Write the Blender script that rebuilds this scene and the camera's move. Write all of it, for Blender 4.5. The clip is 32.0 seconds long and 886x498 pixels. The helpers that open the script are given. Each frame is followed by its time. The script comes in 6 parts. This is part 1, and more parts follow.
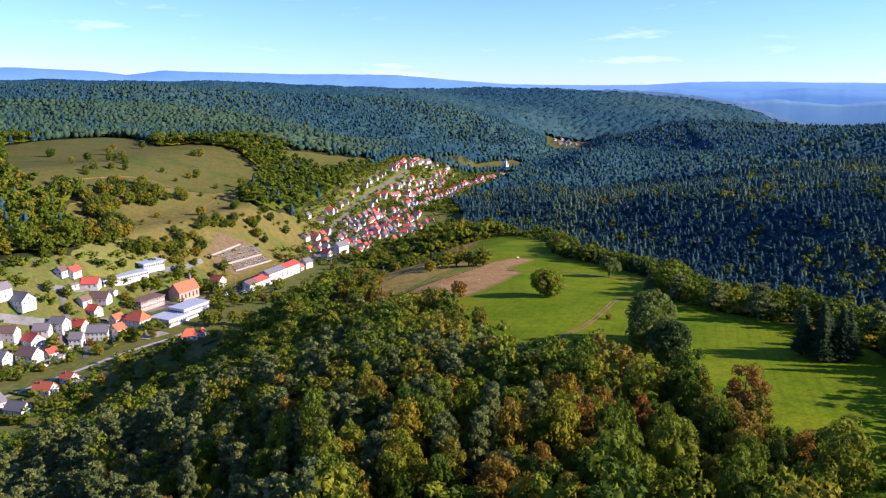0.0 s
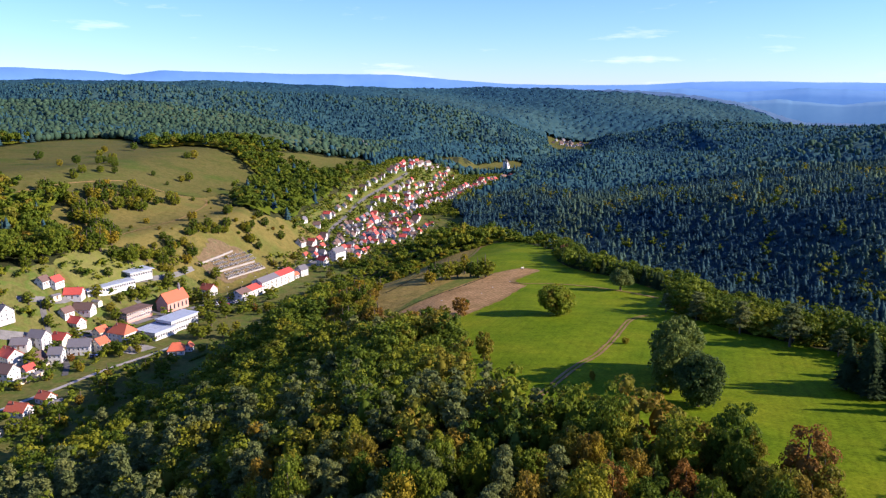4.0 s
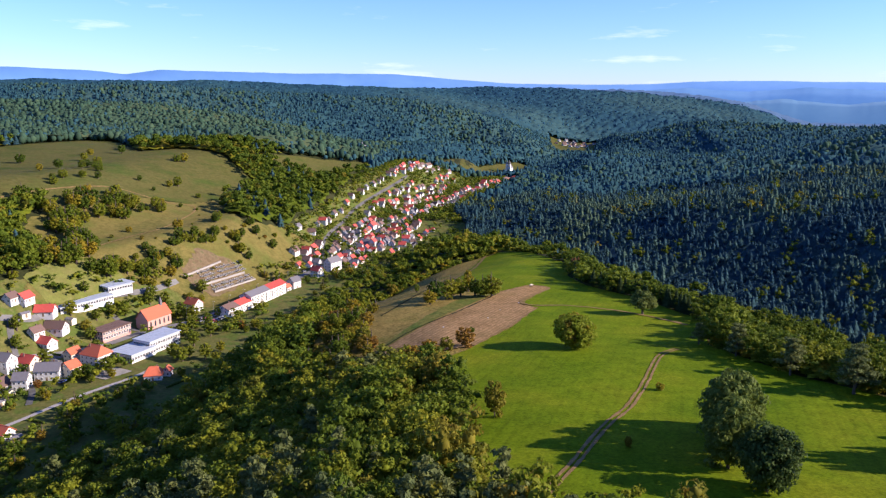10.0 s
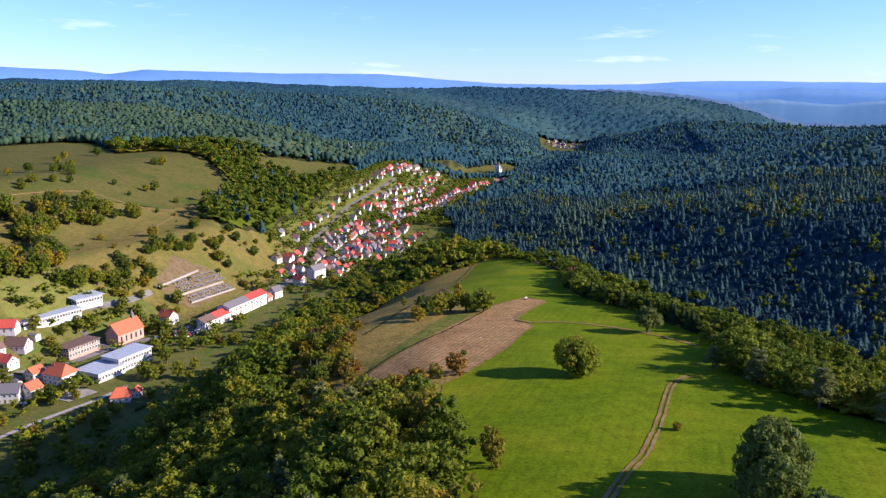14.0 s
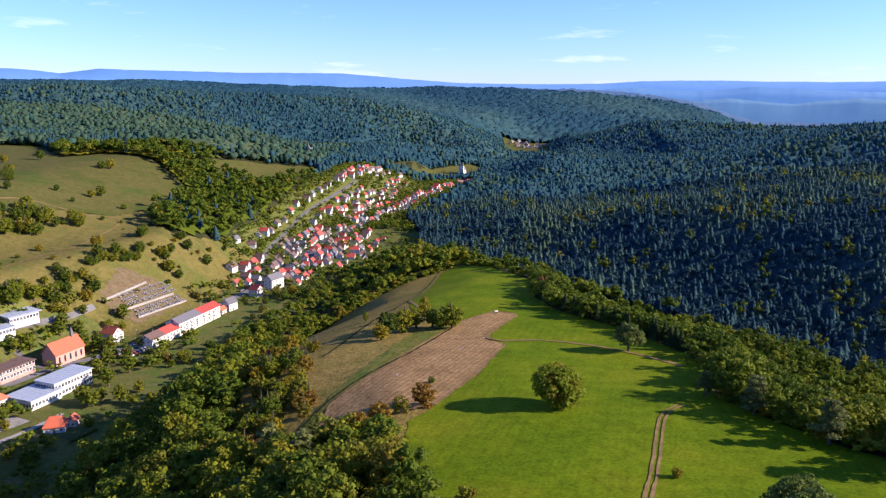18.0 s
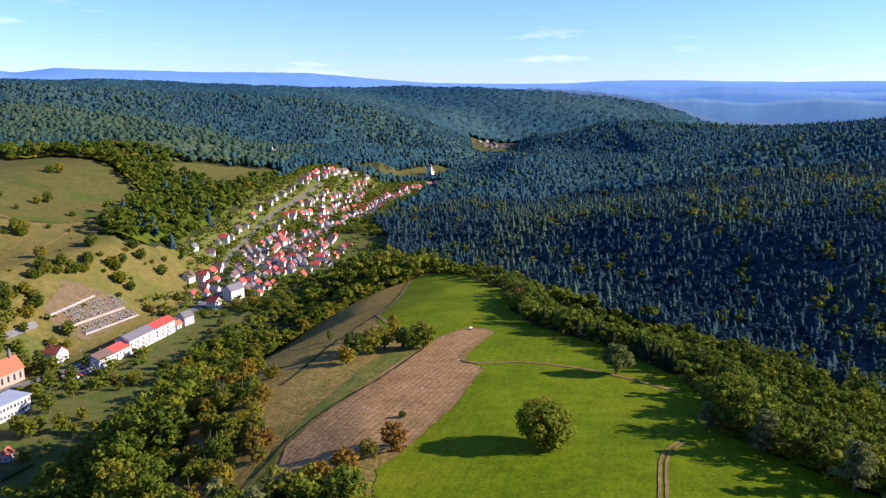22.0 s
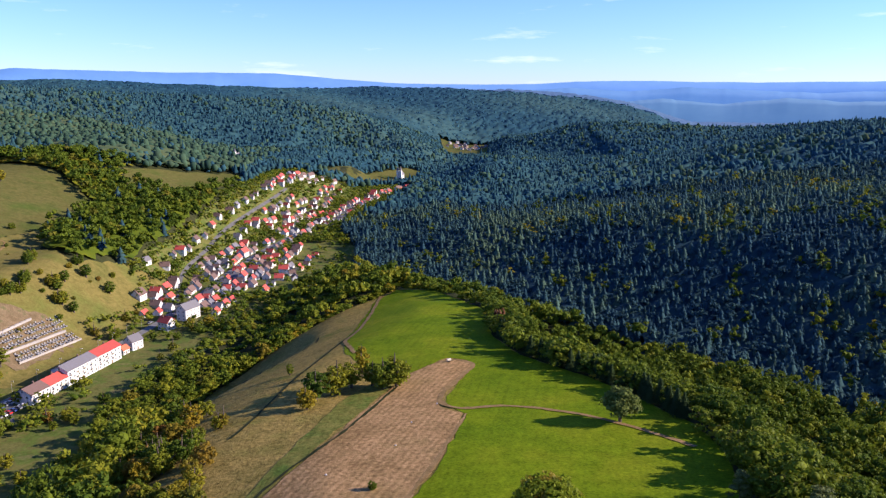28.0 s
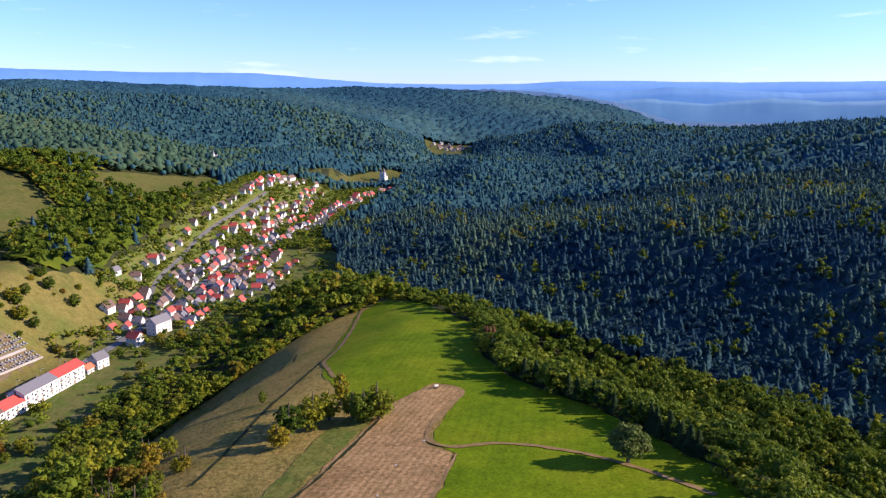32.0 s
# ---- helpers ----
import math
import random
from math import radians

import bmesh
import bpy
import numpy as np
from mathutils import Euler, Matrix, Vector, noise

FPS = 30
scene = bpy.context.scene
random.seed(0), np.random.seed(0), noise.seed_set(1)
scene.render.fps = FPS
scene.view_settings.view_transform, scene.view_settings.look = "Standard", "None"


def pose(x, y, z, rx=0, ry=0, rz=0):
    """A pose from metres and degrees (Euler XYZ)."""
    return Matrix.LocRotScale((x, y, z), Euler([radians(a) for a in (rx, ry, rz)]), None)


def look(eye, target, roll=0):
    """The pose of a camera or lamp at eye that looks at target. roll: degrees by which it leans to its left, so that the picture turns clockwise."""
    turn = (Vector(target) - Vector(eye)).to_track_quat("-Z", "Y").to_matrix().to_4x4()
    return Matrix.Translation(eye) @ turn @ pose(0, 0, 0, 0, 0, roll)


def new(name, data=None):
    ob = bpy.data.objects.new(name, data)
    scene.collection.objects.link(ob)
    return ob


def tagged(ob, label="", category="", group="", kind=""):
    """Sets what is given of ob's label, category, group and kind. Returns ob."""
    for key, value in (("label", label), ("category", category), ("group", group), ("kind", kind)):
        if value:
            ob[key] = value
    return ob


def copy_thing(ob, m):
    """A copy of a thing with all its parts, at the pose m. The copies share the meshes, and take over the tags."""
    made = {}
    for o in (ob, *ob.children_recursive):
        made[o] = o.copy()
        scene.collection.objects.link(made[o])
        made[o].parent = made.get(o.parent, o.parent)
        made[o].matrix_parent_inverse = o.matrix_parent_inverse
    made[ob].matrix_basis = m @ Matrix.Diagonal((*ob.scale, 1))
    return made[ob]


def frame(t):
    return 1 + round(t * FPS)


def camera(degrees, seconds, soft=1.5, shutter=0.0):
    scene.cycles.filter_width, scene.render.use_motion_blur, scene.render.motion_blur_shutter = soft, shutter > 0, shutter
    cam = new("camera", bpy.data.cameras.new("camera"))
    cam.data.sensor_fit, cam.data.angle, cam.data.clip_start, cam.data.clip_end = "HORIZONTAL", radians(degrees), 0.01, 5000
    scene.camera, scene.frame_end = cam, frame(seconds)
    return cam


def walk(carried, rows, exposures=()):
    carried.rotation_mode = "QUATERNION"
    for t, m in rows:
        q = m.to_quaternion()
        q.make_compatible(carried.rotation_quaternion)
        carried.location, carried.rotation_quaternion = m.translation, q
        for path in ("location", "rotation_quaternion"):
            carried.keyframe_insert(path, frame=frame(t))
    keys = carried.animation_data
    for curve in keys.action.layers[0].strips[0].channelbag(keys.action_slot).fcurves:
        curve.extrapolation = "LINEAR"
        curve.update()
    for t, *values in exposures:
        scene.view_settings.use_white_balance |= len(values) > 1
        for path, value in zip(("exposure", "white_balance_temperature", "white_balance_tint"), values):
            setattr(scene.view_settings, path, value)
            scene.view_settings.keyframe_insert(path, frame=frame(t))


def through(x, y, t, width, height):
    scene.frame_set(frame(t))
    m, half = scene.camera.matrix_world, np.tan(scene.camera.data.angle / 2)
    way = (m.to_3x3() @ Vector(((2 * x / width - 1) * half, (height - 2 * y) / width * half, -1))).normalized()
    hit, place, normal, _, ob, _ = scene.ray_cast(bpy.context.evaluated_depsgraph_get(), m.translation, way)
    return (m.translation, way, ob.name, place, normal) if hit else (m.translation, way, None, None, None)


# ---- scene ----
cam = camera(60.4, 32.0, 1.3)
PATH = [
    (0, (4.80, -5.53, 91.66), (-21.56, 482.88, -12.06), 0.06),
    (0.5, (4.64, -2.67, 91.77), (-21.92, 485.72, -11.99), 0.06),
    (1, (4.47, 0.20, 91.87), (-22.06, 488.59, -11.93), 0.06),
    (1.5, (4.30, 3.08, 91.96), (-22.04, 491.47, -11.88), 0.06),
    (2, (4.12, 5.98, 92.05), (-22.08, 494.36, -11.86), 0.06),
    (2.5, (3.94, 8.88, 92.13), (-22.23, 497.27, -11.77), 0.06),
    (3, (3.76, 11.80, 92.21), (-22.47, 500.19, -11.63), 0.06),
    (3.5, (3.57, 14.72, 92.28), (-22.86, 503.11, -11.55), 0.06),
    (5.5, (2.80, 26.52, 92.52), (-23.50, 514.86, -11.57), 0.06),
    (6, (2.61, 29.50, 92.56), (-23.65, 517.85, -11.45), 0.06),
    (6.5, (2.41, 32.48, 92.61), (-23.86, 520.84, -11.38), 0.06),
    (7, (2.22, 35.46, 92.65), (-24.09, 523.82, -11.33), 0.06),
    (7.5, (2.02, 38.46, 92.68), (-24.32, 526.82, -11.27), 0.06),
    (8, (1.82, 41.46, 92.72), (-24.57, 529.82, -11.23), 0.06),
    (8.5, (1.63, 44.47, 92.75), (-24.90, 532.82, -11.21), 0.06),
    (9, (1.43, 47.48, 92.77), (-25.27, 535.82, -11.22), 0.06),
    (9.5, (1.24, 50.50, 92.80), (-25.62, 538.81, -11.27), 0.06),
    (10, (1.04, 53.53, 92.82), (-25.95, 541.81, -11.34), 0.06),
    (10.5, (0.85, 56.56, 92.83), (-26.27, 544.82, -11.39), 0.06),
    (11, (0.67, 59.59, 92.85), (-26.57, 547.84, -11.41), 0.06),
    (11.5, (0.48, 62.63, 92.87), (-26.80, 550.88, -11.39), 0.06),
    (12, (0.30, 65.67, 92.88), (-26.94, 553.93, -11.34), 0.06),
    (12.5, (0.12, 68.72, 92.89), (-26.58, 557.02, -11.27), 0.06),
    (13, (-0.05, 71.77, 92.90), (-25.00, 560.17, -11.24), 0.06),
    (13.5, (-0.22, 74.82, 92.91), (-22.43, 563.35, -11.24), 0.06),
    (14, (-0.38, 77.88, 92.91), (-19.73, 566.53, -11.23), 0.06),
    (14.5, (-0.54, 80.93, 92.92), (-17.11, 569.68, -11.23), 0.06),
    (16.5, (-1.13, 93.17, 92.94), (-5.25, 582.17, -11.28), 0.06),
    (17, (-1.25, 96.23, 92.94), (-2.34, 585.23, -11.37), 0.06),
    (17.5, (-1.38, 99.29, 92.95), (0.33, 588.27, -11.43), 0.06),
    (18, (-1.49, 102.35, 92.95), (2.91, 591.30, -11.47), 0.06),
    (18.5, (-1.60, 105.41, 92.96), (5.51, 594.32, -11.52), 0.06),
    (19, (-1.70, 108.46, 92.97), (8.23, 597.32, -11.55), 0.06),
    (19.5, (-1.79, 111.52, 92.98), (11.01, 600.31, -11.54), 0.06),
    (20, (-1.87, 114.57, 92.99), (13.69, 603.28, -11.54), 0.06),
    (20.5, (-1.94, 117.62, 93.00), (16.21, 606.24, -11.54), 0.06),
    (21, (-2.00, 120.67, 93.01), (18.61, 609.18, -11.55), 0.06),
    (21.5, (-2.05, 123.71, 93.03), (21.00, 612.11, -11.56), 0.06),
    (22, (-2.09, 126.75, 93.05), (23.40, 615.02, -11.58), 0.06),
    (22.5, (-2.12, 129.79, 93.07), (25.62, 617.93, -11.59), 0.06),
    (23, (-2.14, 132.82, 93.09), (27.60, 620.85, -11.54), 0.06),
    (23.5, (-2.14, 135.85, 93.11), (29.28, 623.77, -11.50), 0.06),
    (24, (-2.14, 138.87, 93.14), (30.60, 626.70, -11.48), 0.06),
    (24.5, (-2.12, 141.88, 93.17), (31.69, 629.65, -11.44), 0.06),
    (26.5, (-1.92, 153.88, 93.33), (31.63, 641.69, -11.14), 0.06),
    (27, (-1.84, 156.86, 93.38), (35.21, 644.44, -11.00), 0.06),
    (27.5, (-1.74, 159.84, 93.44), (39.22, 647.12, -10.88), 0.06),
    (28, (-1.63, 162.80, 93.50), (43.46, 649.73, -10.76), 0.06),
    (28.5, (-1.50, 165.76, 93.56), (47.52, 652.32, -10.65), 0.06),
    (29, (-1.35, 168.71, 93.63), (51.07, 654.92, -10.56), 0.06),
    (29.5, (-1.19, 171.65, 93.70), (53.43, 657.62, -10.46), 0.06),
    (30, (-1.01, 174.58, 93.78), (54.41, 660.46, -10.34), 0.06),
    (30.5, (-0.82, 177.50, 93.87), (54.77, 663.36, -10.26), 0.06),
    (31, (-0.61, 180.40, 93.96), (55.02, 666.26, -10.20), 0.06),
    (31.5, (-0.38, 183.30, 94.06), (55.21, 669.15, -10.16), 0.06),
    (32, (-0.14, 186.19, 94.16), (55.36, 672.01, -10.22), 0.06),
]
walk(cam, [(t, look(eye, target, roll)) for t, eye, target, roll in PATH], exposures=[(0, 1.08, 5950, 24), (8, 0.95, 5950, 24), (32, 0.98, 5950, 24)])

# ---- sky and sun ----
SUN_WAY = Vector((1.0, -0.08, 0.46)).normalized()
world = bpy.data.worlds.new("sky")
scene.world = world
world.use_nodes = True
wt = world.node_tree
wt.nodes.clear()
w_out = wt.nodes.new("ShaderNodeOutputWorld")
w_bg = wt.nodes.new("ShaderNodeBackground")
w_sky = wt.nodes.new("ShaderNodeTexSky")
w_sky.sky_type, w_sky.sun_disc = "NISHITA", False
w_sky.sun_elevation = math.asin(SUN_WAY.z)
w_sky.sun_rotation = math.atan2(SUN_WAY.x, SUN_WAY.y)
w_sky.altitude, w_sky.air_density, w_sky.dust_density, w_sky.ozone_density = 300, 1.0, 0.0, 4.0
w_bg.inputs["Strength"].default_value = 0.084
# thin clouds, low over the hills
w_co = wt.nodes.new("ShaderNodeTexCoord")
w_map = wt.nodes.new("ShaderNodeMapping")
w_map.inputs["Scale"].default_value = (7, 7, 46)
w_map.inputs["Location"].default_value = (1.3, 2.4, 0.9)
w_noise = wt.nodes.new("ShaderNodeTexNoise")
w_noise.inputs["Scale"].default_value, w_noise.inputs["Detail"].default_value, w_noise.inputs["Roughness"].default_value = 1.0, 6, 0.6
w_ramp = wt.nodes.new("ShaderNodeValToRGB")
w_ramp.color_ramp.elements[0].position, w_ramp.color_ramp.elements[1].position = 0.60, 0.95
w_mix = wt.nodes.new("ShaderNodeMix")
w_mix.data_type = "RGBA"
w_mix.inputs[7].default_value = (8.6, 8.9, 9.4, 1)
wt.links.new(w_co.outputs["Generated"], w_map.inputs["Vector"])
wt.links.new(w_map.outputs["Vector"], w_noise.inputs["Vector"])
wt.links.new(w_noise.outputs["Fac"], w_ramp.inputs["Fac"])
wt.links.new(w_ramp.outputs["Color"], w_mix.inputs[0])
w_tint = wt.nodes.new("ShaderNodeMix")
w_tint.data_type, w_tint.blend_type = "RGBA", "MULTIPLY"
w_tint.inputs[0].default_value, w_tint.inputs[7].default_value = 1.0, (0.75, 0.94, 1.38, 1)
wt.links.new(w_sky.outputs["Color"], w_tint.inputs[6])
wt.links.new(w_tint.outputs[2], w_mix.inputs[6])
wt.links.new(w_mix.outputs[2], w_bg.inputs["Color"])
wt.links.new(w_bg.outputs["Background"], w_out.inputs["Surface"])

sun = new("sun", bpy.data.lights.new("sun", "SUN"))
sun.data.energy, sun.data.angle, sun.data.color = 5.0, radians(0.55), (1.0, 0.87, 0.67)
sun.matrix_world = look(SUN_WAY * 300, (0, 0, 0))

# ---- the lie of the land ----
MAIN_AXIS = [(-620, -60), (-420, 110), (-300, 225), (-212, 335), (-165, 480), (-112, 600), (-92, 800), (-35, 1000), (38, 1270), (105, 1550), (200, 1900), (430, 2250), (900, 2600), (2400, 2900)]
SIDE_AXIS = [(-50, 800), (45, 695), (112, 606), (166, 520), (216, 410), (264, 300), (308, 180), (350, 0), (380, -200)]

FIELD_EDGE = [(53, 560), (53, 535), (48, 470), (53, 434), (72, 395), (85, 350), (84, 332), (76, 300), (82, 282), (90, 262), (100, 249), (109, 236), (114, 200)]


def axis_gap(x, y, line):
    """Distance to a line on the plan, and the side of it: above 0 on its right."""
    best, side, along = np.full(np.shape(x), 1e9), np.zeros(np.shape(x)), np.zeros(np.shape(x))
    run = 0.0
    for (ax, ay), (bx, by) in zip(line, line[1:]):
        lx, ly = bx - ax, by - ay
        k = np.clip(((x - ax) * lx + (y - ay) * ly) / (lx * lx + ly * ly), 0, 1)
        d = np.hypot(x - ax - k * lx, y - ay - k * ly)
        near = d < best
        side = np.where(near, np.sign((x - ax) * ly - (y - ay) * lx), side)
        along = np.where(near, run + k * math.hypot(lx, ly), along)
        best = np.where(near, d, best)
        run += math.hypot(lx, ly)
    return best, side, along


def ease(a, b, v):
    k = np.clip((v - a) / (b - a), 0, 1)
    return k * k * (3 - 2 * k)


def hump(x, y, cx, cy, rx, ry, turn=0.0):
    c, s = math.cos(radians(turn)), math.sin(radians(turn))
    u, v = ((x - cx) * c + (y - cy) * s) / rx, (-(x - cx) * s + (y - cy) * c) / ry
    return np.exp(-(u * u + v * v))


# crests further out: points on the plan with their heights, the slope on the near and on the far side
CRESTS = [
    ([(134, 1242, -48), (276, 1267, -40), (341, 1291, -38), (444, 1311, -21), (534, 1296, -2), (574, 1255, 5)], 0.05, 0.30),
    ([(600, 1240, 4), (637, 1117, 42), (760, 980, 62), (900, 800, 66)], 0.17, 0.20),
    ([(232, 1862, -91), (316, 1874, -34), (474, 1912, 6), (740, 1873, 3), (858, 1818, 0), (1028, 1721, 12), (1500, 1600, 40)], 0.22, 0.30),
    ([(183, 1627, -74), (164, 1683, -28), (129, 1738, -8), (85, 1802, 8), (-17, 1865, 29), (-144, 1880, 48), (-292, 1862, 63), (-498, 1815, 73), (-755, 1761, 85), (-1500, 1700, 95)], 0.30, 0.16),
    ([(-264, 1517, -36), (-290, 1534, -16), (-346, 1543, 6), (-420, 1545, 23), (-512, 1525, 37), (-611, 1497, 49), (-733, 1436, 61), (-1300, 1300, 70)], 0.18, 0.34),
    ([(-180, 1300, -12), (-300, 1320, -2), (-480, 1340, 8), (-700, 1330, 25), (-1200, 1250, 40)], 0.07, 0.07),
    ([(369, 2441, -72), (445, 2461, -38), (533, 2484, -12), (643, 2498, -12), (786, 2495, -41)], 0.30, 0.25),
    ([(-431, 2944, 79), (146, 2972, 77), (568, 2970, 69), (742, 2981, 56), (935, 2954, 32), (1046, 2936, -2), (1170, 2885, -39), (1256, 2846, -62)], 0.15, 0.15),
    ([(-2600, 1900, 100), (-1460, 2279, 100), (-1166, 2451, 100), (-889, 2570, 96), (-568, 2664, 90), (-401, 2746, 79)], 0.12, 0.10),
]


VALLEY_LINE = [(20, 1230), (55, 1300), (45, 1420), (120, 1540), (212, 1680), (220, 1900), (232, 2110), (320, 2250), (900, 2330)]


def ridges(x, y):
    """The wooded ridges up the valley, each falling off from its crest to the valley floor."""
    fold = 3.5 * np.sin(x / 57 + 1.1 * np.sin(y / 71)) * np.sin(y / 49 + x / 140) + 5 * np.sin(x / 163 + 0.7) * np.sin(y / 121 + x / 310 + 1.9)
    total = np.exp((-66 + 0 * x) / 5)
    for crest, near_slope, far_slope in CRESTS:
        line = [(a, b) for a, b, _ in crest]
        d, side, along = axis_gap(x, y, line)
        run = np.concatenate([[0], np.cumsum([math.hypot(b[0] - a[0], b[1] - a[1]) for a, b in zip(line, line[1:])])])
        top = np.interp(along, run, [c for _, _, c in crest])
        leftward = line[-1][0] < line[0][0]
        near = (side > 0) != leftward
        slope = np.where(near, near_slope, far_slope)
        total = total + np.exp(np.clip(top + fold - slope * (np.sqrt(d * d + 1600) - 40), -200, 200) / 5)
    gap, _, _ = axis_gap(x, y, VALLEY_LINE)
    return np.minimum(5 * np.log(total), -60 + 0.42 * np.clip(gap - 45, 0, 2000))


def height(x, y):
    x, y = np.asarray(x, float), np.asarray(y, float)
    d1, s1, a1 = axis_gap(x, y, MAIN_AXIS)
    d2, s2, _ = axis_gap(x, y, SIDE_AXIS)
    roll = 5 * np.sin(x / 130 + 1.3) * np.sin(y / 170 + 0.4) + 3 * np.sin(x / 61 + y / 83)
    # high ground: left of the village, the spur with the field, the wooded hill on the right, the far plateau
    far = ease(2000, 4600, y)
    waves = 22 * np.sin(y / 210 + x / 520 + 0.8) * ease(1700, 2600, y)
    left = 24 + 0.016 * np.clip(d1 - 240, 0, 4000) + 10 * far + roll + waves
    spur = 31.5 - 0.04 * np.clip(y, -200, 150) - 0.113 * np.clip(y - 150, 0, 1000) - 0.06 * np.clip(20 - x, 0, 120) - 0.31 * (1 - ease(240, 400, y)) * np.clip(-15 - x, 0, 200)
    brink, brink_side, _ = axis_gap(x, y, FIELD_EDGE)
    spur = spur - 36 * ease(9, 40, brink) * (brink_side < 0) * ease(150, 260, y) * (1 - ease(560, 640, y))
    right = -17 + 0.030 * np.clip(d2 - 150, 0, 500) + 0.052 * np.clip(x - 150, 0, 620) - 46 * ease(1350, 1900, y) + waves + roll
    far_right = 34 * far * (1 - 0.8 * ease(500, 1700, x))
    is_left, is_right = s1 < 0, (s2 < 0) | (y > 800)
    floor1 = -50 - 0.004 * np.clip(y - 900, 0, 1200)
    floor2 = -54 + 0.03 * np.clip(700 - y, 0, 900)
    broad_floor = 1 - ease(500, 580, y)
    prof_spur = 0.62 * ease(40 + 30 * broad_floor, 98 + 14 * broad_floor, d1) + 0.38 * ease(70 + 10 * broad_floor, 155, d1)
    wide = 42 + 44 * np.exp(-((y - 790) / 120) ** 2)
    prof_right = ease(wide, wide + 130 + 250 * ease(900, 1100, y), d1)
    terrace = floor1 + 40 * ease(34, 100, d1)
    h_left = terrace + (left - terrace) * ease(110, 250, d1)
    h_spur = floor1 + (spur - floor1) * prof_spur
    h_spur = np.minimum(h_spur, floor2 + (spur + 6 - floor2) * ease(4, 86, d2))
    h_right = floor1 + (right + far_right - floor1) * prof_right
    h_right = np.where(y < 900, np.minimum(h_right, floor2 + (right - floor2) * ease(6 + 40 * hump(x, y, -20, 780, 90, 70), 165 + 60 * hump(x, y, -20, 780, 90, 70), d2)), h_right)
    h = np.where(is_left, h_left, np.where(is_right, h_right, h_spur))
    h = h - 10 * hump(x, y, -420, 700, 110, 120)
    # further out the land is a set of ridges with the valley winding between them
    side = np.where(is_left, ease(1090, 1290, y), ease(720, 980, y)) * ease(40, 150, d1)
    w = np.maximum(side, ease(1290, 1420, y))
    return h * (1 - w) + ridges(x, y) * w


def ground_z(x, y):
    return float(height(x, y))

# ---- materials ----
def nodes_of(name):
    m = bpy.data.materials.new(name)
    m.use_nodes = True
    return m, m.node_tree.nodes, m.node_tree.links, m.node_tree.nodes["Principled BSDF"]


def noise_at(n, l, scale, detail=4.0, rough=0.55, vector=None):
    t = n.new("ShaderNodeTexNoise")
    t.inputs["Scale"].default_value, t.inputs["Detail"].default_value, t.inputs["Roughness"].default_value = scale, detail, rough
    l.new(vector if vector else place_of(n), t.inputs["Vector"])
    return t.outputs["Fac"]


def place_of(n):
    g = n.get("place") or n.new("ShaderNodeNewGeometry")
    g.name = "place"
    return g.outputs["Position"]


def ramp(n, l, fac, stops):
    r = n.new("ShaderNodeValToRGB")
    e = r.color_ramp.elements
    while len(e) < len(stops):
        e.new(0.5)
    for k, (p, c) in zip(e, stops):
        k.position, k.color = p, (*c, 1)
    l.new(fac, r.inputs["Fac"])
    return r.outputs["Color"]


def mix(n, l, fac, a, b, mode="MIX"):
    m = n.new("ShaderNodeMix")
    m.data_type, m.blend_type = "RGBA", mode
    for v, i in ((fac, 0), (a, 6), (b, 7)):
        if isinstance(v, (int, float)):
            m.inputs[i].default_value = v
        elif isinstance(v, tuple):
            m.inputs[i].default_value = (*v, 1)
        else:
            l.new(v, m.inputs[i])
    return m.outputs[2]


def bump(n, l, b, fac, strength, depth):
    k = n.new("ShaderNodeBump")
    k.inputs["Strength"].default_value, k.inputs["Distance"].default_value = strength, depth
    l.new(fac, k.inputs["Height"])
    l.new(k.outputs["Normal"], b.inputs["Normal"])


def earth(name, big, small, big_scale, small_scale, rough=0.95, relief=0.4, depth=0.3):
    """Ground cover: broad patches of the first colours, broken by a fine grain of the second."""
    m, n, l, b = nodes_of(name)
    c = ramp(n, l, noise_at(n, l, big_scale, 5, 0.6), big)
    fine = noise_at(n, l, small_scale, 5, 0.7)
    c = mix(n, l, 0.75, c, ramp(n, l, fine, small), "MULTIPLY")
    c = mix(n, l, 0.8, c, ramp(n, l, noise_at(n, l, 0.24, 6, 0.7), ((0.36, (0.74, 0.76, 0.70)), (0.62, (1.12, 1.1, 1.1)))), "MULTIPLY")
    l.new(c, b.inputs["Base Color"])
    b.inputs["Roughness"].default_value = rough
    b.inputs["Specular IOR Level"].default_value = 0.03
    bump(n, l, b, fine, relief, depth)
    return m


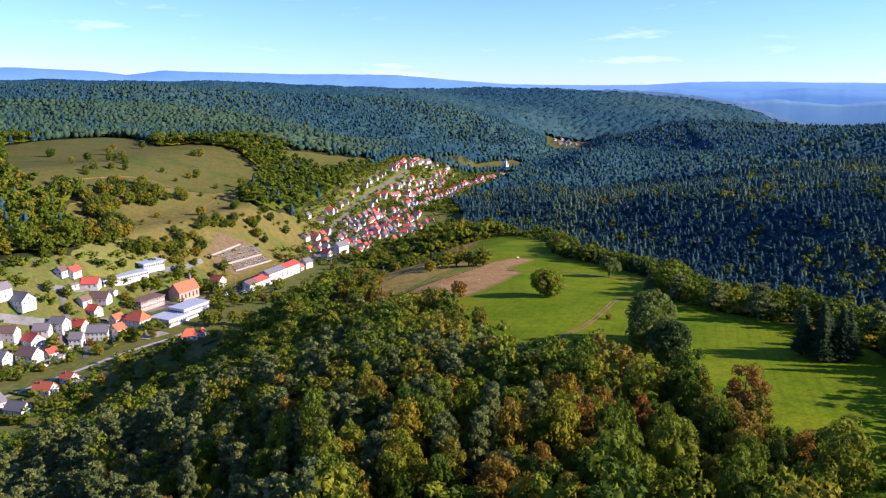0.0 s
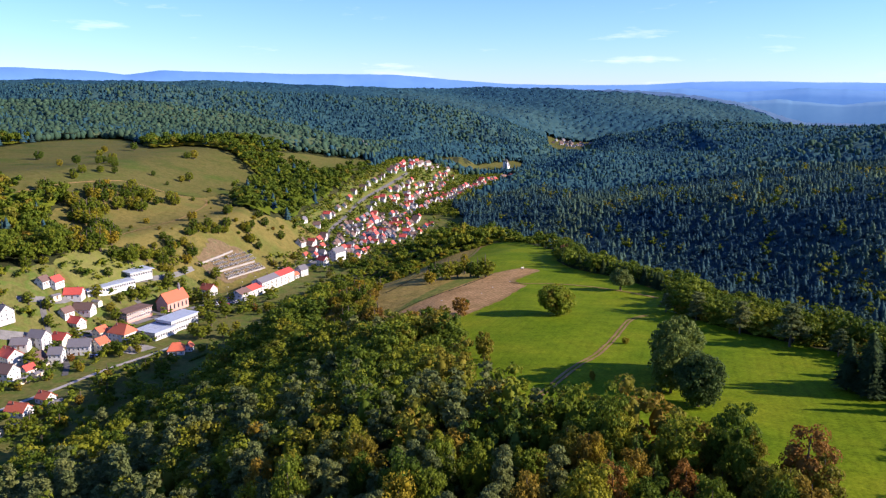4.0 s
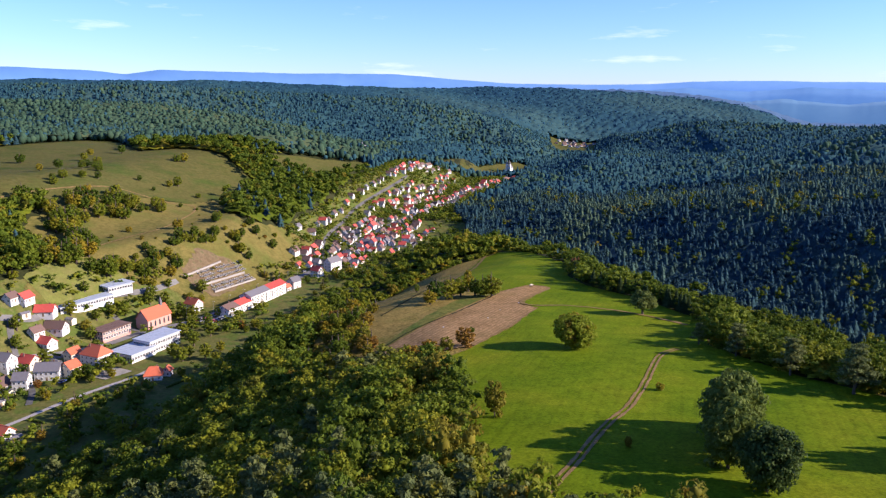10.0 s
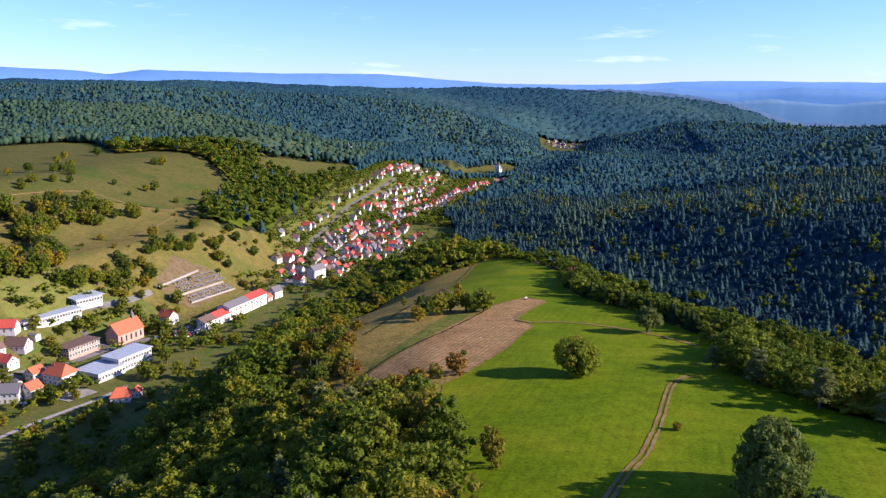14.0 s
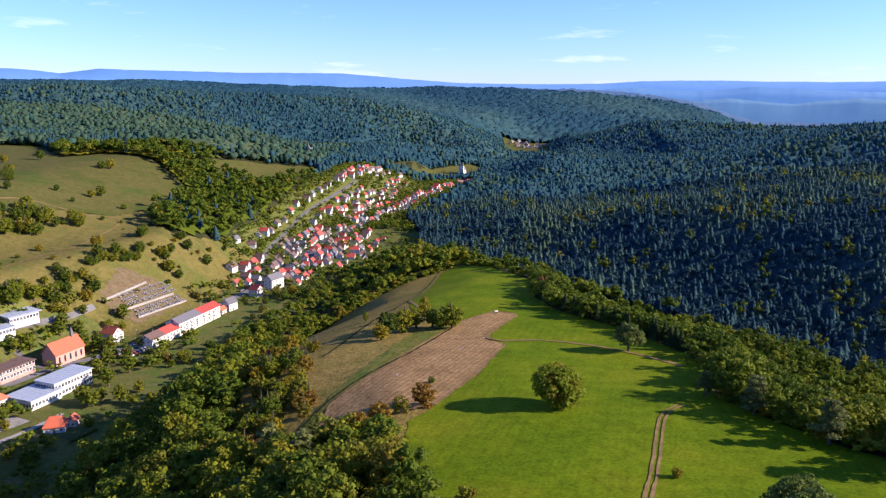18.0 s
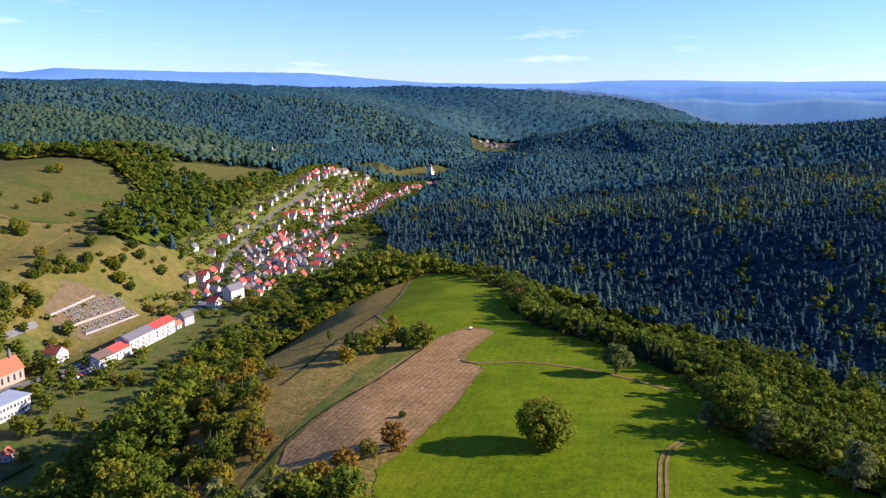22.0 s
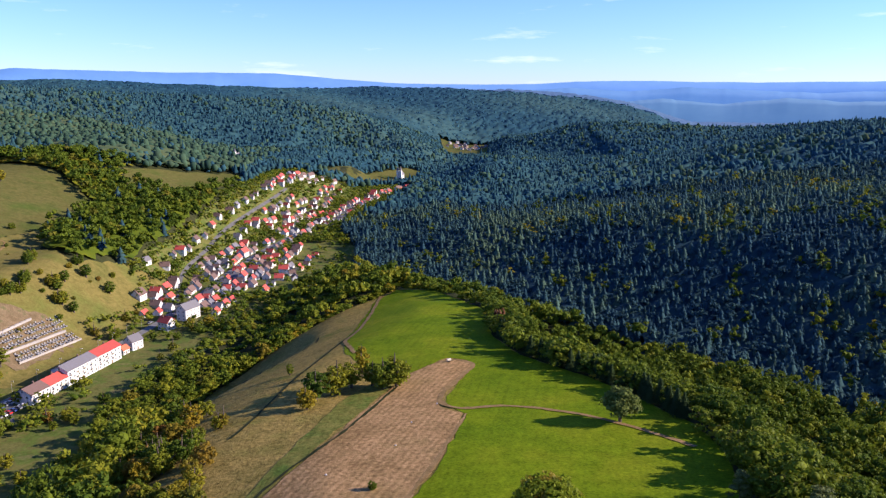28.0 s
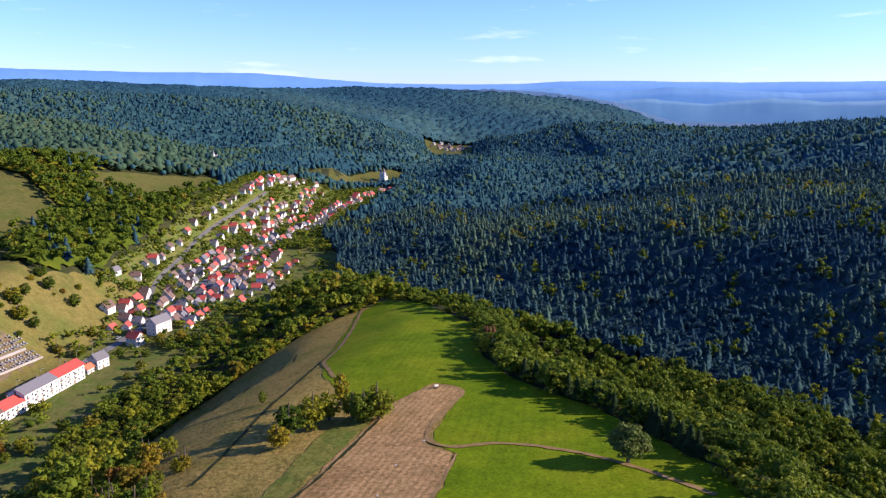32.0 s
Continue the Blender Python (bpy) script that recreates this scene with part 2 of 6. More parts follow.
def foliage(name, tones, per_object=False, gloss=0.55, through=0.34, turning=None):
    """Leaves: the tone of each tree from its own number, a finer change from leaf to leaf."""
    m, n, l, b = nodes_of(name)
    if per_object:
        t = n.new("ShaderNodeObjectInfo").outputs["Random"]
    else:
        a = n.new("ShaderNodeAttribute")
        a.attribute_name = "tone"
        t = a.outputs["Fac"]
    c = ramp(n, l, t, tones)
    if turning:
        c = mix(n, l, ramp(n, l, noise_at(n, l, 0.22, 3), ((0.52, (0, 0, 0)), (0.68, (1, 1, 1)))), c, turning)
    leaf = n.new("ShaderNodeNewGeometry").outputs["Random Per Island"]
    c = mix(n, l, 0.8, c, ramp(n, l, leaf, ((0.0, (0.72, 0.72, 0.68)), (1.0, (1.25, 1.22, 1.1)))), "MULTIPLY")
    l.new(c, b.inputs["Base Color"])
    b.inputs["Roughness"].default_value = gloss
    b.inputs["Specular IOR Level"].default_value = 0.06
    tr = n.new("ShaderNodeBsdfTranslucent")
    l.new(c, tr.inputs["Color"])
    s = n.new("ShaderNodeMixShader")
    s.inputs[0].default_value = through
    l.new(b.outputs[0], s.inputs[1])
    l.new(tr.outputs[0], s.inputs[2])
    l.new(s.outputs[0], n["Material Output"].inputs["Surface"])
    return m


def plain(name, colour, rough=0.8, vary=0.15, scale=1.5, metal=0.0, stain=(0.7, 0.68, 0.62)):
    m, n, l, b = nodes_of(name)
    r = n.new("ShaderNodeObjectInfo").outputs["Random"]
    c = mix(n, l, vary, colour, ramp(n, l, r, ((0.0, tuple(k * 0.6 for k in colour)), (1.0, tuple(min(1, k * 1.25) for k in colour)))))
    f = noise_at(n, l, scale, 5, 0.65)
    c = mix(n, l, 0.5, c, ramp(n, l, f, ((0.3, stain), (0.65, (1, 1, 1)))), "MULTIPLY")
    l.new(c, b.inputs["Base Color"])
    b.inputs["Roughness"].default_value, b.inputs["Metallic"].default_value = rough, metal
    bump(n, l, b, f, 0.2, 0.02)
    return m


M = {}
M["ground"] = earth("woodland_floor", ((0.3, (0.030, 0.040, 0.014)), (0.7, (0.060, 0.060, 0.025))), ((0.3, (0.5, 0.5, 0.5)), (0.7, (1, 1, 1))), 0.03, 0.8)
M["field"] = earth("young_grass", ((0.32, (0.094, 0.152, 0.003)), (0.5, (0.134, 0.186, 0.004)), (0.68, (0.190, 0.212, 0.008))), ((0.36, (0.46, 0.50, 0.42)), (0.62, (1.06, 1.06, 1.06))), 0.035, 1.3, relief=0.5, depth=0.1)
n, l = M["field"].node_tree.nodes, M["field"].node_tree.links
w_map = n.new("ShaderNodeMapping")
w_map.inputs["Rotation"].default_value = (0, 0, radians(16))
l.new(place_of(n), w_map.inputs["Vector"])
w_wave = n.new("ShaderNodeTexWave")
w_wave.bands_direction = "X"
w_wave.inputs["Scale"].default_value, w_wave.inputs["Distortion"].default_value, w_wave.inputs["Detail"].default_value, w_wave.inputs["Detail Scale"].default_value = 0.10, 3.0, 2, 0.12
l.new(w_map.outputs["Vector"], w_wave.inputs["Vector"])
b = n["Principled BSDF"]
old = b.inputs["Base Color"].links[0].from_socket
patchy = ramp(n, l, noise_at(n, l, 0.03, 3), ((0.42, (0.05, 0.05, 0.05)), (0.6, (0.3, 0.3, 0.3))))
l.new(mix(n, l, patchy, old, mix(n, l, 1.0, old, ramp(n, l, w_wave.outputs["Fac"], ((0.08, (0.62, 0.62, 0.62)), (0.3, (1, 1, 1)))), "MULTIPLY")), b.inputs["Base Color"])
M["dry"] = earth("dry_grass", ((0.3, (0.125, 0.122, 0.032)), (0.5, (0.190, 0.155, 0.045)), (0.7, (0.110, 0.132, 0.028))), ((0.3, (0.55, 0.55, 0.5)), (0.7, (1, 1, 1))), 0.03, 0.7, relief=0.4, depth=0.2)
M["slope"] = earth("straw_grass", ((0.3, (0.22, 0.170, 0.045)), (0.5, (0.29, 0.205, 0.060)), (0.7, (0.155, 0.150, 0.032))), ((0.36, (0.34, 0.36, 0.28)), (0.6, (1.08, 1.08, 1.05))), 0.06, 0.75, relief=0.9, depth=0.4)
M["meadow"] = earth("pasture", ((0.3, (0.065, 0.09, 0.018)), (0.5, (0.12, 0.11, 0.032)), (0.7, (0.075, 0.105, 0.02))), ((0.3, (0.6, 0.6, 0.55)), (0.7, (1, 1, 1))), 0.02, 0.6, relief=0.4, depth=0.2)
M["plough"] = earth("stubble_field", ((0.3, (0.29, 0.180, 0.075)), (0.55, (0.40, 0.250, 0.112)), (0.75, (0.26, 0.180, 0.068))), ((0.36, (0.42, 0.40, 0.36)), (0.6, (1.05, 1.05, 1.05))), 0.05, 0.8, relief=0.8, depth=0.25)
n, l = M["plough"].node_tree.nodes, M["plough"].node_tree.links
w_map = n.new("ShaderNodeMapping")
w_map.inputs["Rotation"].default_value = (0, 0, radians(-67))
l.new(place_of(n), w_map.inputs["Vector"])
w_wave = n.new("ShaderNodeTexWave")
w_wave.bands_direction = "Y"
w_wave.inputs["Scale"].default_value, w_wave.inputs["Distortion"].default_value, w_wave.inputs["Detail"].default_value = 0.16, 2.5, 3
l.new(w_map.outputs["Vector"], w_wave.inputs["Vector"])
b = n["Principled BSDF"]
old = b.inputs["Base Color"].links[0].from_socket
l.new(mix(n, l, 0.45, old, ramp(n, l, w_wave.outputs["Fac"], ((0.15, (0.62, 0.60, 0.52)), (0.7, (1.08, 1.05, 1.0)))), "MULTIPLY"), b.inputs["Base Color"])
M["stone_ground"] = earth("pale_paving", ((0.3, (0.30, 0.28, 0.25)), (0.7, (0.40, 0.375, 0.34))), ((0.3, (0.7, 0.7, 0.7)), (0.7, (1, 1, 1))), 0.3, 2.5, relief=0.1, depth=0.02)
M["verge"] = earth("rough_verge_grass", ((0.3, (0.125, 0.150, 0.028)), (0.5, (0.190, 0.175, 0.040)), (0.7, (0.095, 0.140, 0.024))), ((0.34, (0.4, 0.42, 0.36)), (0.62, (1.05, 1.05, 1.05))), 0.09, 0.8, relief=0.7, depth=0.3)
M["track"] = earth("bare_earth", ((0.3, (0.22, 0.145, 0.058)), (0.7, (0.33, 0.215, 0.092))), ((0.3, (0.6, 0.6, 0.6)), (0.7, (1, 1, 1))), 0.2, 2.0)
M["asphalt"] = earth("asphalt", ((0.3, (0.16, 0.155, 0.15)), (0.7, (0.24, 0.235, 0.225))), ((0.3, (0.8, 0.8, 0.8)), (0.7, (1, 1, 1))), 0.1, 3.0, relief=0.1, depth=0.02)
M["garden"] = earth("garden_lawn", ((0.3, (0.092, 0.132, 0.024)), (0.48, (0.160, 0.150, 0.045)), (0.58, (0.098, 0.140, 0.026)), (0.72, (0.200, 0.160, 0.070))), ((0.3, (0.5, 0.5, 0.5)), (0.7, (1, 1, 1))), 0.06, 0.6)
M["lane"] = earth("worn_asphalt", ((0.3, (0.10, 0.098, 0.095)), (0.7, (0.15, 0.145, 0.14))), ((0.3, (0.8, 0.8, 0.8)), (0.7, (1, 1, 1))), 0.1, 3.0, relief=0.1, depth=0.02)
M["soil"] = earth("raked_soil", ((0.3, (0.15, 0.105, 0.055)), (0.55, (0.20, 0.145, 0.08)), (0.7, (0.10, 0.11, 0.04))), ((0.3, (0.6, 0.6, 0.6)), (0.7, (1, 1, 1))), 0.25, 1.6)
M["grave"] = plain("grey_headstone", (0.26, 0.25, 0.235), 0.7, 0.6, 2.0)
M["bark"] = plain("bark", (0.10, 0.075, 0.05), 0.95, 0.3, 3.0)
BROAD = ((0.0, (0.064, 0.104, 0.011)), (0.45, (0.124, 0.160, 0.013)), (0.8, (0.210, 0.214, 0.016)), (1.0, (0.285, 0.210, 0.017)))
# distance haze put into the next three leaf colours as extra blue
FAR_BROAD_HAZED = ((0.0, (0.042, 0.092, 0.064)), (0.5, (0.070, 0.122, 0.072)), (1.0, (0.118, 0.146, 0.066)))
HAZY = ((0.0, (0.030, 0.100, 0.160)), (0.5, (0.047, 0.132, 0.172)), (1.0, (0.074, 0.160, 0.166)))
NEEDLE_HAZED = ((0.0, (0.028, 0.072, 0.102)), (0.45, (0.047, 0.102, 0.112)), (0.88, (0.088, 0.150, 0.106)), (0.96, (0.120, 0.158, 0.080)), (1.0, (0.170, 0.115, 0.080)))
LARCH = ((0.0, (0.075, 0.125, 0.022)), (1.0, (0.125, 0.175, 0.030)))
PINE = ((0.0, (0.100, 0.130, 0.046)), (1.0, (0.170, 0.188, 0.058)))
AUTUMN = ((0.0, (0.135, 0.150, 0.018)), (0.5, (0.190, 0.165, 0.018)), (0.88, (0.240, 0.150, 0.020)), (1.0, (0.215, 0.100, 0.024)))
# haze blue mixed into this leaf colour too
DISTANT_HAZED = ((0.0, (0.028, 0.086, 0.122)), (0.5, (0.043, 0.112, 0.130)), (1.0, (0.074, 0.140, 0.118)))
for key, tones in (("broad", BROAD), ("needle", NEEDLE_HAZED), ("pine", PINE), ("autumn", AUTUMN), ("larch", LARCH), ("distant", DISTANT_HAZED), ("far_broad", FAR_BROAD_HAZED), ("hazy", HAZY)):
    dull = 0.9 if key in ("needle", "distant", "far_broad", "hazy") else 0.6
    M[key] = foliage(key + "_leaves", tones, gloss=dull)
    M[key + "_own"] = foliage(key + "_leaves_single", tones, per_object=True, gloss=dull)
M["oak"] = foliage("oak_leaves", ((0.0, (0.185, 0.228, 0.016)), (1.0, (0.195, 0.238, 0.016))), True, through=0.45, turning=(0.235, 0.165, 0.022))
M["lone_pine"] = foliage("dark_pine_needles", ((0.0, (0.10, 0.135, 0.034)), (1.0, (0.12, 0.15, 0.038))), True, 0.8)
M["dark_oak"] = foliage("dark_oak_leaves", ((0.0, (0.050, 0.085, 0.020)), (1.0, (0.06, 0.095, 0.024))), True)
M["lime"] = foliage("lime_leaves", ((0.0, (0.125, 0.160, 0.016)), (0.7, (0.190, 0.205, 0.018)), (1.0, (0.260, 0.200, 0.018))), True)
M["ash"] = foliage("ash_leaves", ((0.0, (0.112, 0.152, 0.030)), (1.0, (0.125, 0.165, 0.034))), True)
M["wall_white"] = plain("white_render", (0.66, 0.645, 0.61), 0.9, 0.25, 0.8)
M["wall_cream"] = plain("cream_render", (0.70, 0.62, 0.46), 0.9, 0.3, 0.8)
M["wall_pink"] = plain("sandstone_wall", (0.56, 0.31, 0.245), 0.9, 0.15, 0.8)
M["roof_red"] = plain("red_roof_tiles", (0.50, 0.075, 0.05), 0.75, 0.4, 1.2)
M["roof_orange"] = plain("orange_roof_tiles", (0.56, 0.13, 0.055), 0.75, 0.35, 1.2)
M["roof_brown"] = plain("weathered_roof_tiles", (0.155, 0.092, 0.070), 0.8, 0.5, 1.2)
M["roof_grey"] = plain("grey_roof_slates", (0.16, 0.15, 0.155), 0.7, 0.4, 1.2)
M["roof_flat"] = plain("pale_roof_sheet", (0.42, 0.47, 0.53), 0.55, 0.15, 0.6)
M["glass"] = plain("window_glass", (0.035, 0.04, 0.05), 0.15, 0.1, 1.0)
M["frame"] = plain("white_window_frame", (0.75, 0.75, 0.73), 0.6, 0.1)
M["stone"] = plain("pale_stone", (0.36, 0.33, 0.29), 0.9, 0.3)
M["wood"] = plain("weathered_timber", (0.22, 0.15, 0.09), 0.9, 0.3)


# wooded distance: haze put in as blue colour plus a weak glow
def haze_wood(name, a, b_, glow):
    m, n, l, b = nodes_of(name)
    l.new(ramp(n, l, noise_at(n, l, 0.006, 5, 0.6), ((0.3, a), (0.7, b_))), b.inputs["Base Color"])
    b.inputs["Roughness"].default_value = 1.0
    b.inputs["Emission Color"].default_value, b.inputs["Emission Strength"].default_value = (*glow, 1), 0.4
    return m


M["haze_wood"] = haze_wood("hazed_far_forest", (0.022, 0.055, 0.085), (0.038, 0.075, 0.105), (0.030, 0.085, 0.22))

# ---- building helpers ----
def part(name, bm, material, parent, label=""):
    me = bpy.data.meshes.new(name)
    bm.to_mesh(me)
    bm.free()
    me.materials.append(material)
    ob = new(name, me)
    ob.parent = parent
    return tagged(ob, label)


def share(name, me, parent, m):
    """One more object on a mesh that is there already."""
    ob = new(name, me)
    ob.parent = parent
    ob.matrix_basis = m
    return ob


def thing(name, m, label, category, group="", kind=""):
    ob = new(name)
    ob.empty_display_size = 0.5
    ob.matrix_basis = m
    return tagged(ob, label, category, group, kind)


def box(bm, x0, y0, z0, x1, y1, z1):
    v = [bm.verts.new(c) for c in ((x0, y0, z0), (x1, y0, z0), (x1, y1, z0), (x0, y1, z0), (x0, y0, z1), (x1, y0, z1), (x1, y1, z1), (x0, y1, z1))]
    for f in ((0, 3, 2, 1), (4, 5, 6, 7), (0, 1, 5, 4), (1, 2, 6, 5), (2, 3, 7, 6), (3, 0, 4, 7)):
        bm.faces.new([v[i] for i in f])


def mesh_from(name, verts, tris, material, tone=None, smooth=False):
    me = bpy.data.meshes.new(name)
    me.vertices.add(len(verts))
    me.vertices.foreach_set("co", np.asarray(verts, np.float32).ravel())
    tris = np.asarray(tris, np.int32)
    me.loops.add(tris.size)
    me.loops.foreach_set("vertex_index", tris.ravel())
    me.polygons.add(len(tris))
    me.polygons.foreach_set("loop_start", np.arange(0, tris.size, 3, dtype=np.int32))
    me.polygons.foreach_set("loop_total", np.full(len(tris), 3, np.int32))
    if smooth:
        me.polygons.foreach_set("use_smooth", np.ones(len(tris), bool))
    if tone is not None:
        a = me.attributes.new("tone", "FLOAT", "POINT")
        a.data.foreach_set("value", np.asarray(tone, np.float32))
    me.update(calc_edges=True)
    me.validate()
    me.materials.append(material)
    return me


def inside(x, y, poly):
    x, y = np.asarray(x, float), np.asarray(y, float)
    hit = np.zeros(x.shape, bool)
    for (ax, ay), (bx, by) in zip(poly, poly[1:] + poly[:1]):
        if ay != by:
            hit ^= ((ay > y) != (by > y)) & (x < (bx - ax) * (y - ay) / (by - ay) + ax)
    return hit


def wavy(poly, step, amp, rng):
    """The outline with points at even steps and a slightly uneven course."""
    out = []
    for (ax, ay), (bx, by) in zip(poly, poly[1:] + poly[:1]):
        k = max(1, int(math.hypot(bx - ax, by - ay) / step))
        for i in range(k):
            j = amp if i else 0
            out.append((ax + (bx - ax) * i / k + rng.uniform(-j, j), ay + (by - ay) * i / k + rng.uniform(-j, j)))
    return out


def drape(name, poly, step, material, lift, label, category, amp=0.6, seed=1):
    """A sheet of ground cover that lies on the land."""
    from mathutils.geometry import delaunay_2d_cdt
    rng = random.Random(seed)
    edge = wavy(poly, step, amp, rng)
    xs, ys = [p[0] for p in edge], [p[1] for p in edge]
    gx, gy = np.meshgrid(np.arange(min(xs), max(xs), step), np.arange(min(ys), max(ys), step))
    gx, gy = gx.ravel() + 0.01, gy.ravel() + 0.02
    ok = inside(gx, gy, edge)
    pts = [Vector(p) for p in edge] + [Vector(p) for p in zip(gx[ok], gy[ok])]
    v, _, f, *_ = delaunay_2d_cdt(pts, [], [list(range(len(edge)))], 1, 1e-4)
    v = np.array([(p.x, p.y) for p in v])
    z = sheet_z(v[:, 0], v[:, 1]) + lift
    tris = [t for q in f for t in ([q] if len(q) == 3 else [(q[0], q[i], q[i + 1]) for i in range(1, len(q) - 1)])]
    ob = new(name, mesh_from(name, np.column_stack([v, z]), tris, material, smooth=True))
    return tagged(ob, label, category, kind="structure")


def ribbon(name, line, width, material, lift, label, category, step=3.0, wob=0.15, seed=3):
    """A way of even width along a line on the plan."""
    rng = random.Random(seed)
    pts = []
    n = len(line)
    for i in range(n - 1):
        p0, p1, p2, p3 = (Vector(line[max(0, min(n - 1, i + k))]) for k in (-1, 0, 1, 2))
        m = max(1, int((p2 - p1).length / step))
        for j in range(m):
            t = j / m
            pts.append(0.5 * (2 * p1 + (p2 - p0) * t + (2 * p0 - 5 * p1 + 4 * p2 - p3) * t * t + (3 * p1 - p0 - 3 * p2 + p3) * t ** 3))
    pts.append(Vector(line[-1]))
    verts, tris = [], []
    for i, p in enumerate(pts):
        d = (pts[min(i + 1, len(pts) - 1)] - pts[max(i - 1, 0)]).normalized()
        q = Vector((-d.y, d.x))
        for k in (-1, 0, 1):
            c = p + q * k * (width / 2 + rng.uniform(-wob, wob))
            verts.append((c.x, c.y, 0))
        if i:
            a = 3 * (i - 1)
            tris += [(a, a + 1, a + 4), (a, a + 4, a + 3), (a + 1, a + 2, a + 5), (a + 1, a + 5, a + 4)]
    v = np.array(verts)
    v[:, 2] = sheet_z(v[:, 0], v[:, 1]) + lift
    tris = [(a, c, b) for a, b, c in tris]
    ob = new(name, mesh_from(name, v, tris, material, smooth=True))
    return tagged(ob, label, category, kind="structure")


# ---- the ground, one sheet to the horizon ----
def graded(lo, dense_lo, dense_hi, hi, step, grow):
    mid = list(np.arange(dense_lo, dense_hi + 0.1, step))
    up, s = [mid[-1]], step
    while up[-1] < hi:
        s *= grow
        up.append(up[-1] + s)
    dn, s = [mid[0]], step
    while dn[-1] > lo:
        s *= grow
        dn.append(dn[-1] - s)
    return np.array(dn[:0:-1] + mid + up[1:])


GX, GY = graded(-3600, -380, 380, 3600, 5.0, 1.04), graded(-1200, -20, 720, 4700, 5.0, 1.035)
gxx, gyy = np.meshgrid(GX, GY)
GZ = height(gxx, gyy)


def sheet_z(x, y):
    """Height of the ground sheet itself, on its own triangles."""
    x, y = np.asarray(x, float), np.asarray(y, float)
    i = np.clip(np.searchsorted(GX, x) - 1, 0, len(GX) - 2)
    j = np.clip(np.searchsorted(GY, y) - 1, 0, len(GY) - 2)
    u, v = (x - GX[i]) / (GX[i + 1] - GX[i]), (y - GY[j]) / (GY[j + 1] - GY[j])
    a, b, c, d = GZ[j, i], GZ[j, i + 1], GZ[j + 1, i + 1], GZ[j + 1, i]
    return np.where(u > v, a + u * (b - a) + v * (c - b), a + v * (d - a) + u * (c - d))


nx, ny = len(GX), len(GY)
q = (np.arange(ny - 1)[:, None] * nx + np.arange(nx - 1)[None, :]).ravel()
g_tris = np.concatenate([np.stack([q, q + 1, q + nx + 1], 1), np.stack([q, q + nx + 1, q + nx], 1)])
ground = new("ground", mesh_from("ground", np.column_stack([gxx.ravel(), gyy.ravel(), GZ.ravel()]), g_tris, M["ground"], smooth=True))
tagged(ground, "rolling wooded upland with a village valley", "ground", kind="structure")

# ---- fields, meadows, ways ----
OPEN = [(-6, 196.2), (-2, 222), (-10, 250.4), (-14, 284.2), (-37.4, 268.8), (-62, 296), (-68, 345), (-74, 375), (-80, 420), (-86, 455), (-88, 485), (-78, 518), (-58, 550), (-28, 586), (-0.1, 611.3), (13.7, 630.6), (34.1, 601.4), (53, 535), (48, 470), (53, 434), (72, 395), (85, 350), (84, 332), (76, 300), (82, 282), (90, 262), (100, 249), (109, 236), (114, 200), (106, 160), (90, 108), (62, 100), (57, 116), (50, 128), (45, 137), (38, 145), (26, 154), (14, 156), (4, 164)]
GREEN = [(-6, 196.2), (-2, 222), (-10, 250.4), (-9, 284.1), (-2, 296.1), (12, 326.4), (24, 366), (18, 376.1), (20, 384.1), (29, 408.1), (34, 421.2), (32, 429), (25, 433.2), (10, 415.3), (-5, 425.3), (-14.1, 456.9), (-15.7, 488.9), (-2, 597.8), (11.7, 625.1), (34.1, 601.4), (53, 535), (48, 470), (53, 434), (72, 395), (85, 350), (84, 332), (76, 300), (82, 282), (90, 262), (100, 249), (109, 236), (114, 200), (106, 160), (90, 108), (62, 100), (57, 116), (50, 128), (45, 137), (38, 145), (26, 154), (14, 156), (4, 164)]
PLOUGH = [(25, 432.2), (31, 428.1), (33, 420.3), (27, 408.3), (18, 384.2), (17, 374.2), (23, 366.1), (12, 328.5), (-1, 298.1), (-12, 292), (-35.6, 278.3), (-32.8, 315), (-22, 337.7), (-13, 358.2), (-1, 387.1), (10, 413.3)]
VERGE = [(-36.5, 278.1), (-45.2, 280.2), (-27, 344.7), (-12, 390.2), (0, 410.3), (8, 414.3), (-2, 387.1), (-23, 337.6), (-33.8, 314.8)]
SLOPE_MEADOW = [(-311, 589), (-297, 640), (-276, 663), (-251, 682), (-235, 732), (-218, 668), (-192, 655), (-171, 698), (-150, 706), (-142, 650), (-152, 600), (-150, 560), (-166, 527), (-202, 531), (-217, 520), (-231, 495), (-244, 452), (-258, 455), (-262, 480), (-270, 512), (-290, 512), (-313, 553)]
PASTURE = [(-375, 570), (-420, 650), (-511, 789), (-500, 900), (-500, 996), (-465, 1000), (-371, 853), (-347, 895), (-287, 878), (-257, 849), (-225, 805), (-235, 732), (-251, 682), (-276, 663), (-297, 640), (-311, 589), (-340, 557)]
VILLAGE = [(-330, 240), (-330, 330), (-300, 400), (-275, 440), (-250, 480), (-236, 510), (-215, 545), (-168, 600), (-150, 640), (-172, 700), (-168, 760), (-152, 903), (-128, 1111), (-54, 1187), (18, 1288), (60, 1280), (10, 1090), (-36, 930), (-18, 840), (-18, 760), (-55, 690), (-84, 590), (-105, 557), (-121, 497), (-122, 458), (-120, 400), (-124, 350), (-135, 300), (-150, 260), (-168, 208), (-230, 170)]
CHAPEL_MEADOW = [(-85, 1200), (-40, 1240), (0, 1290), (40, 1320), (70, 1400), (75, 1470), (110, 1560), (60, 1560), (20, 1500), (-30, 1420), (-60, 1320), (-90, 1250)]
HILL_FIELD = [(-460, 1180), (-300, 1090), (-270, 1150), (-320, 1250), (-480, 1290)]
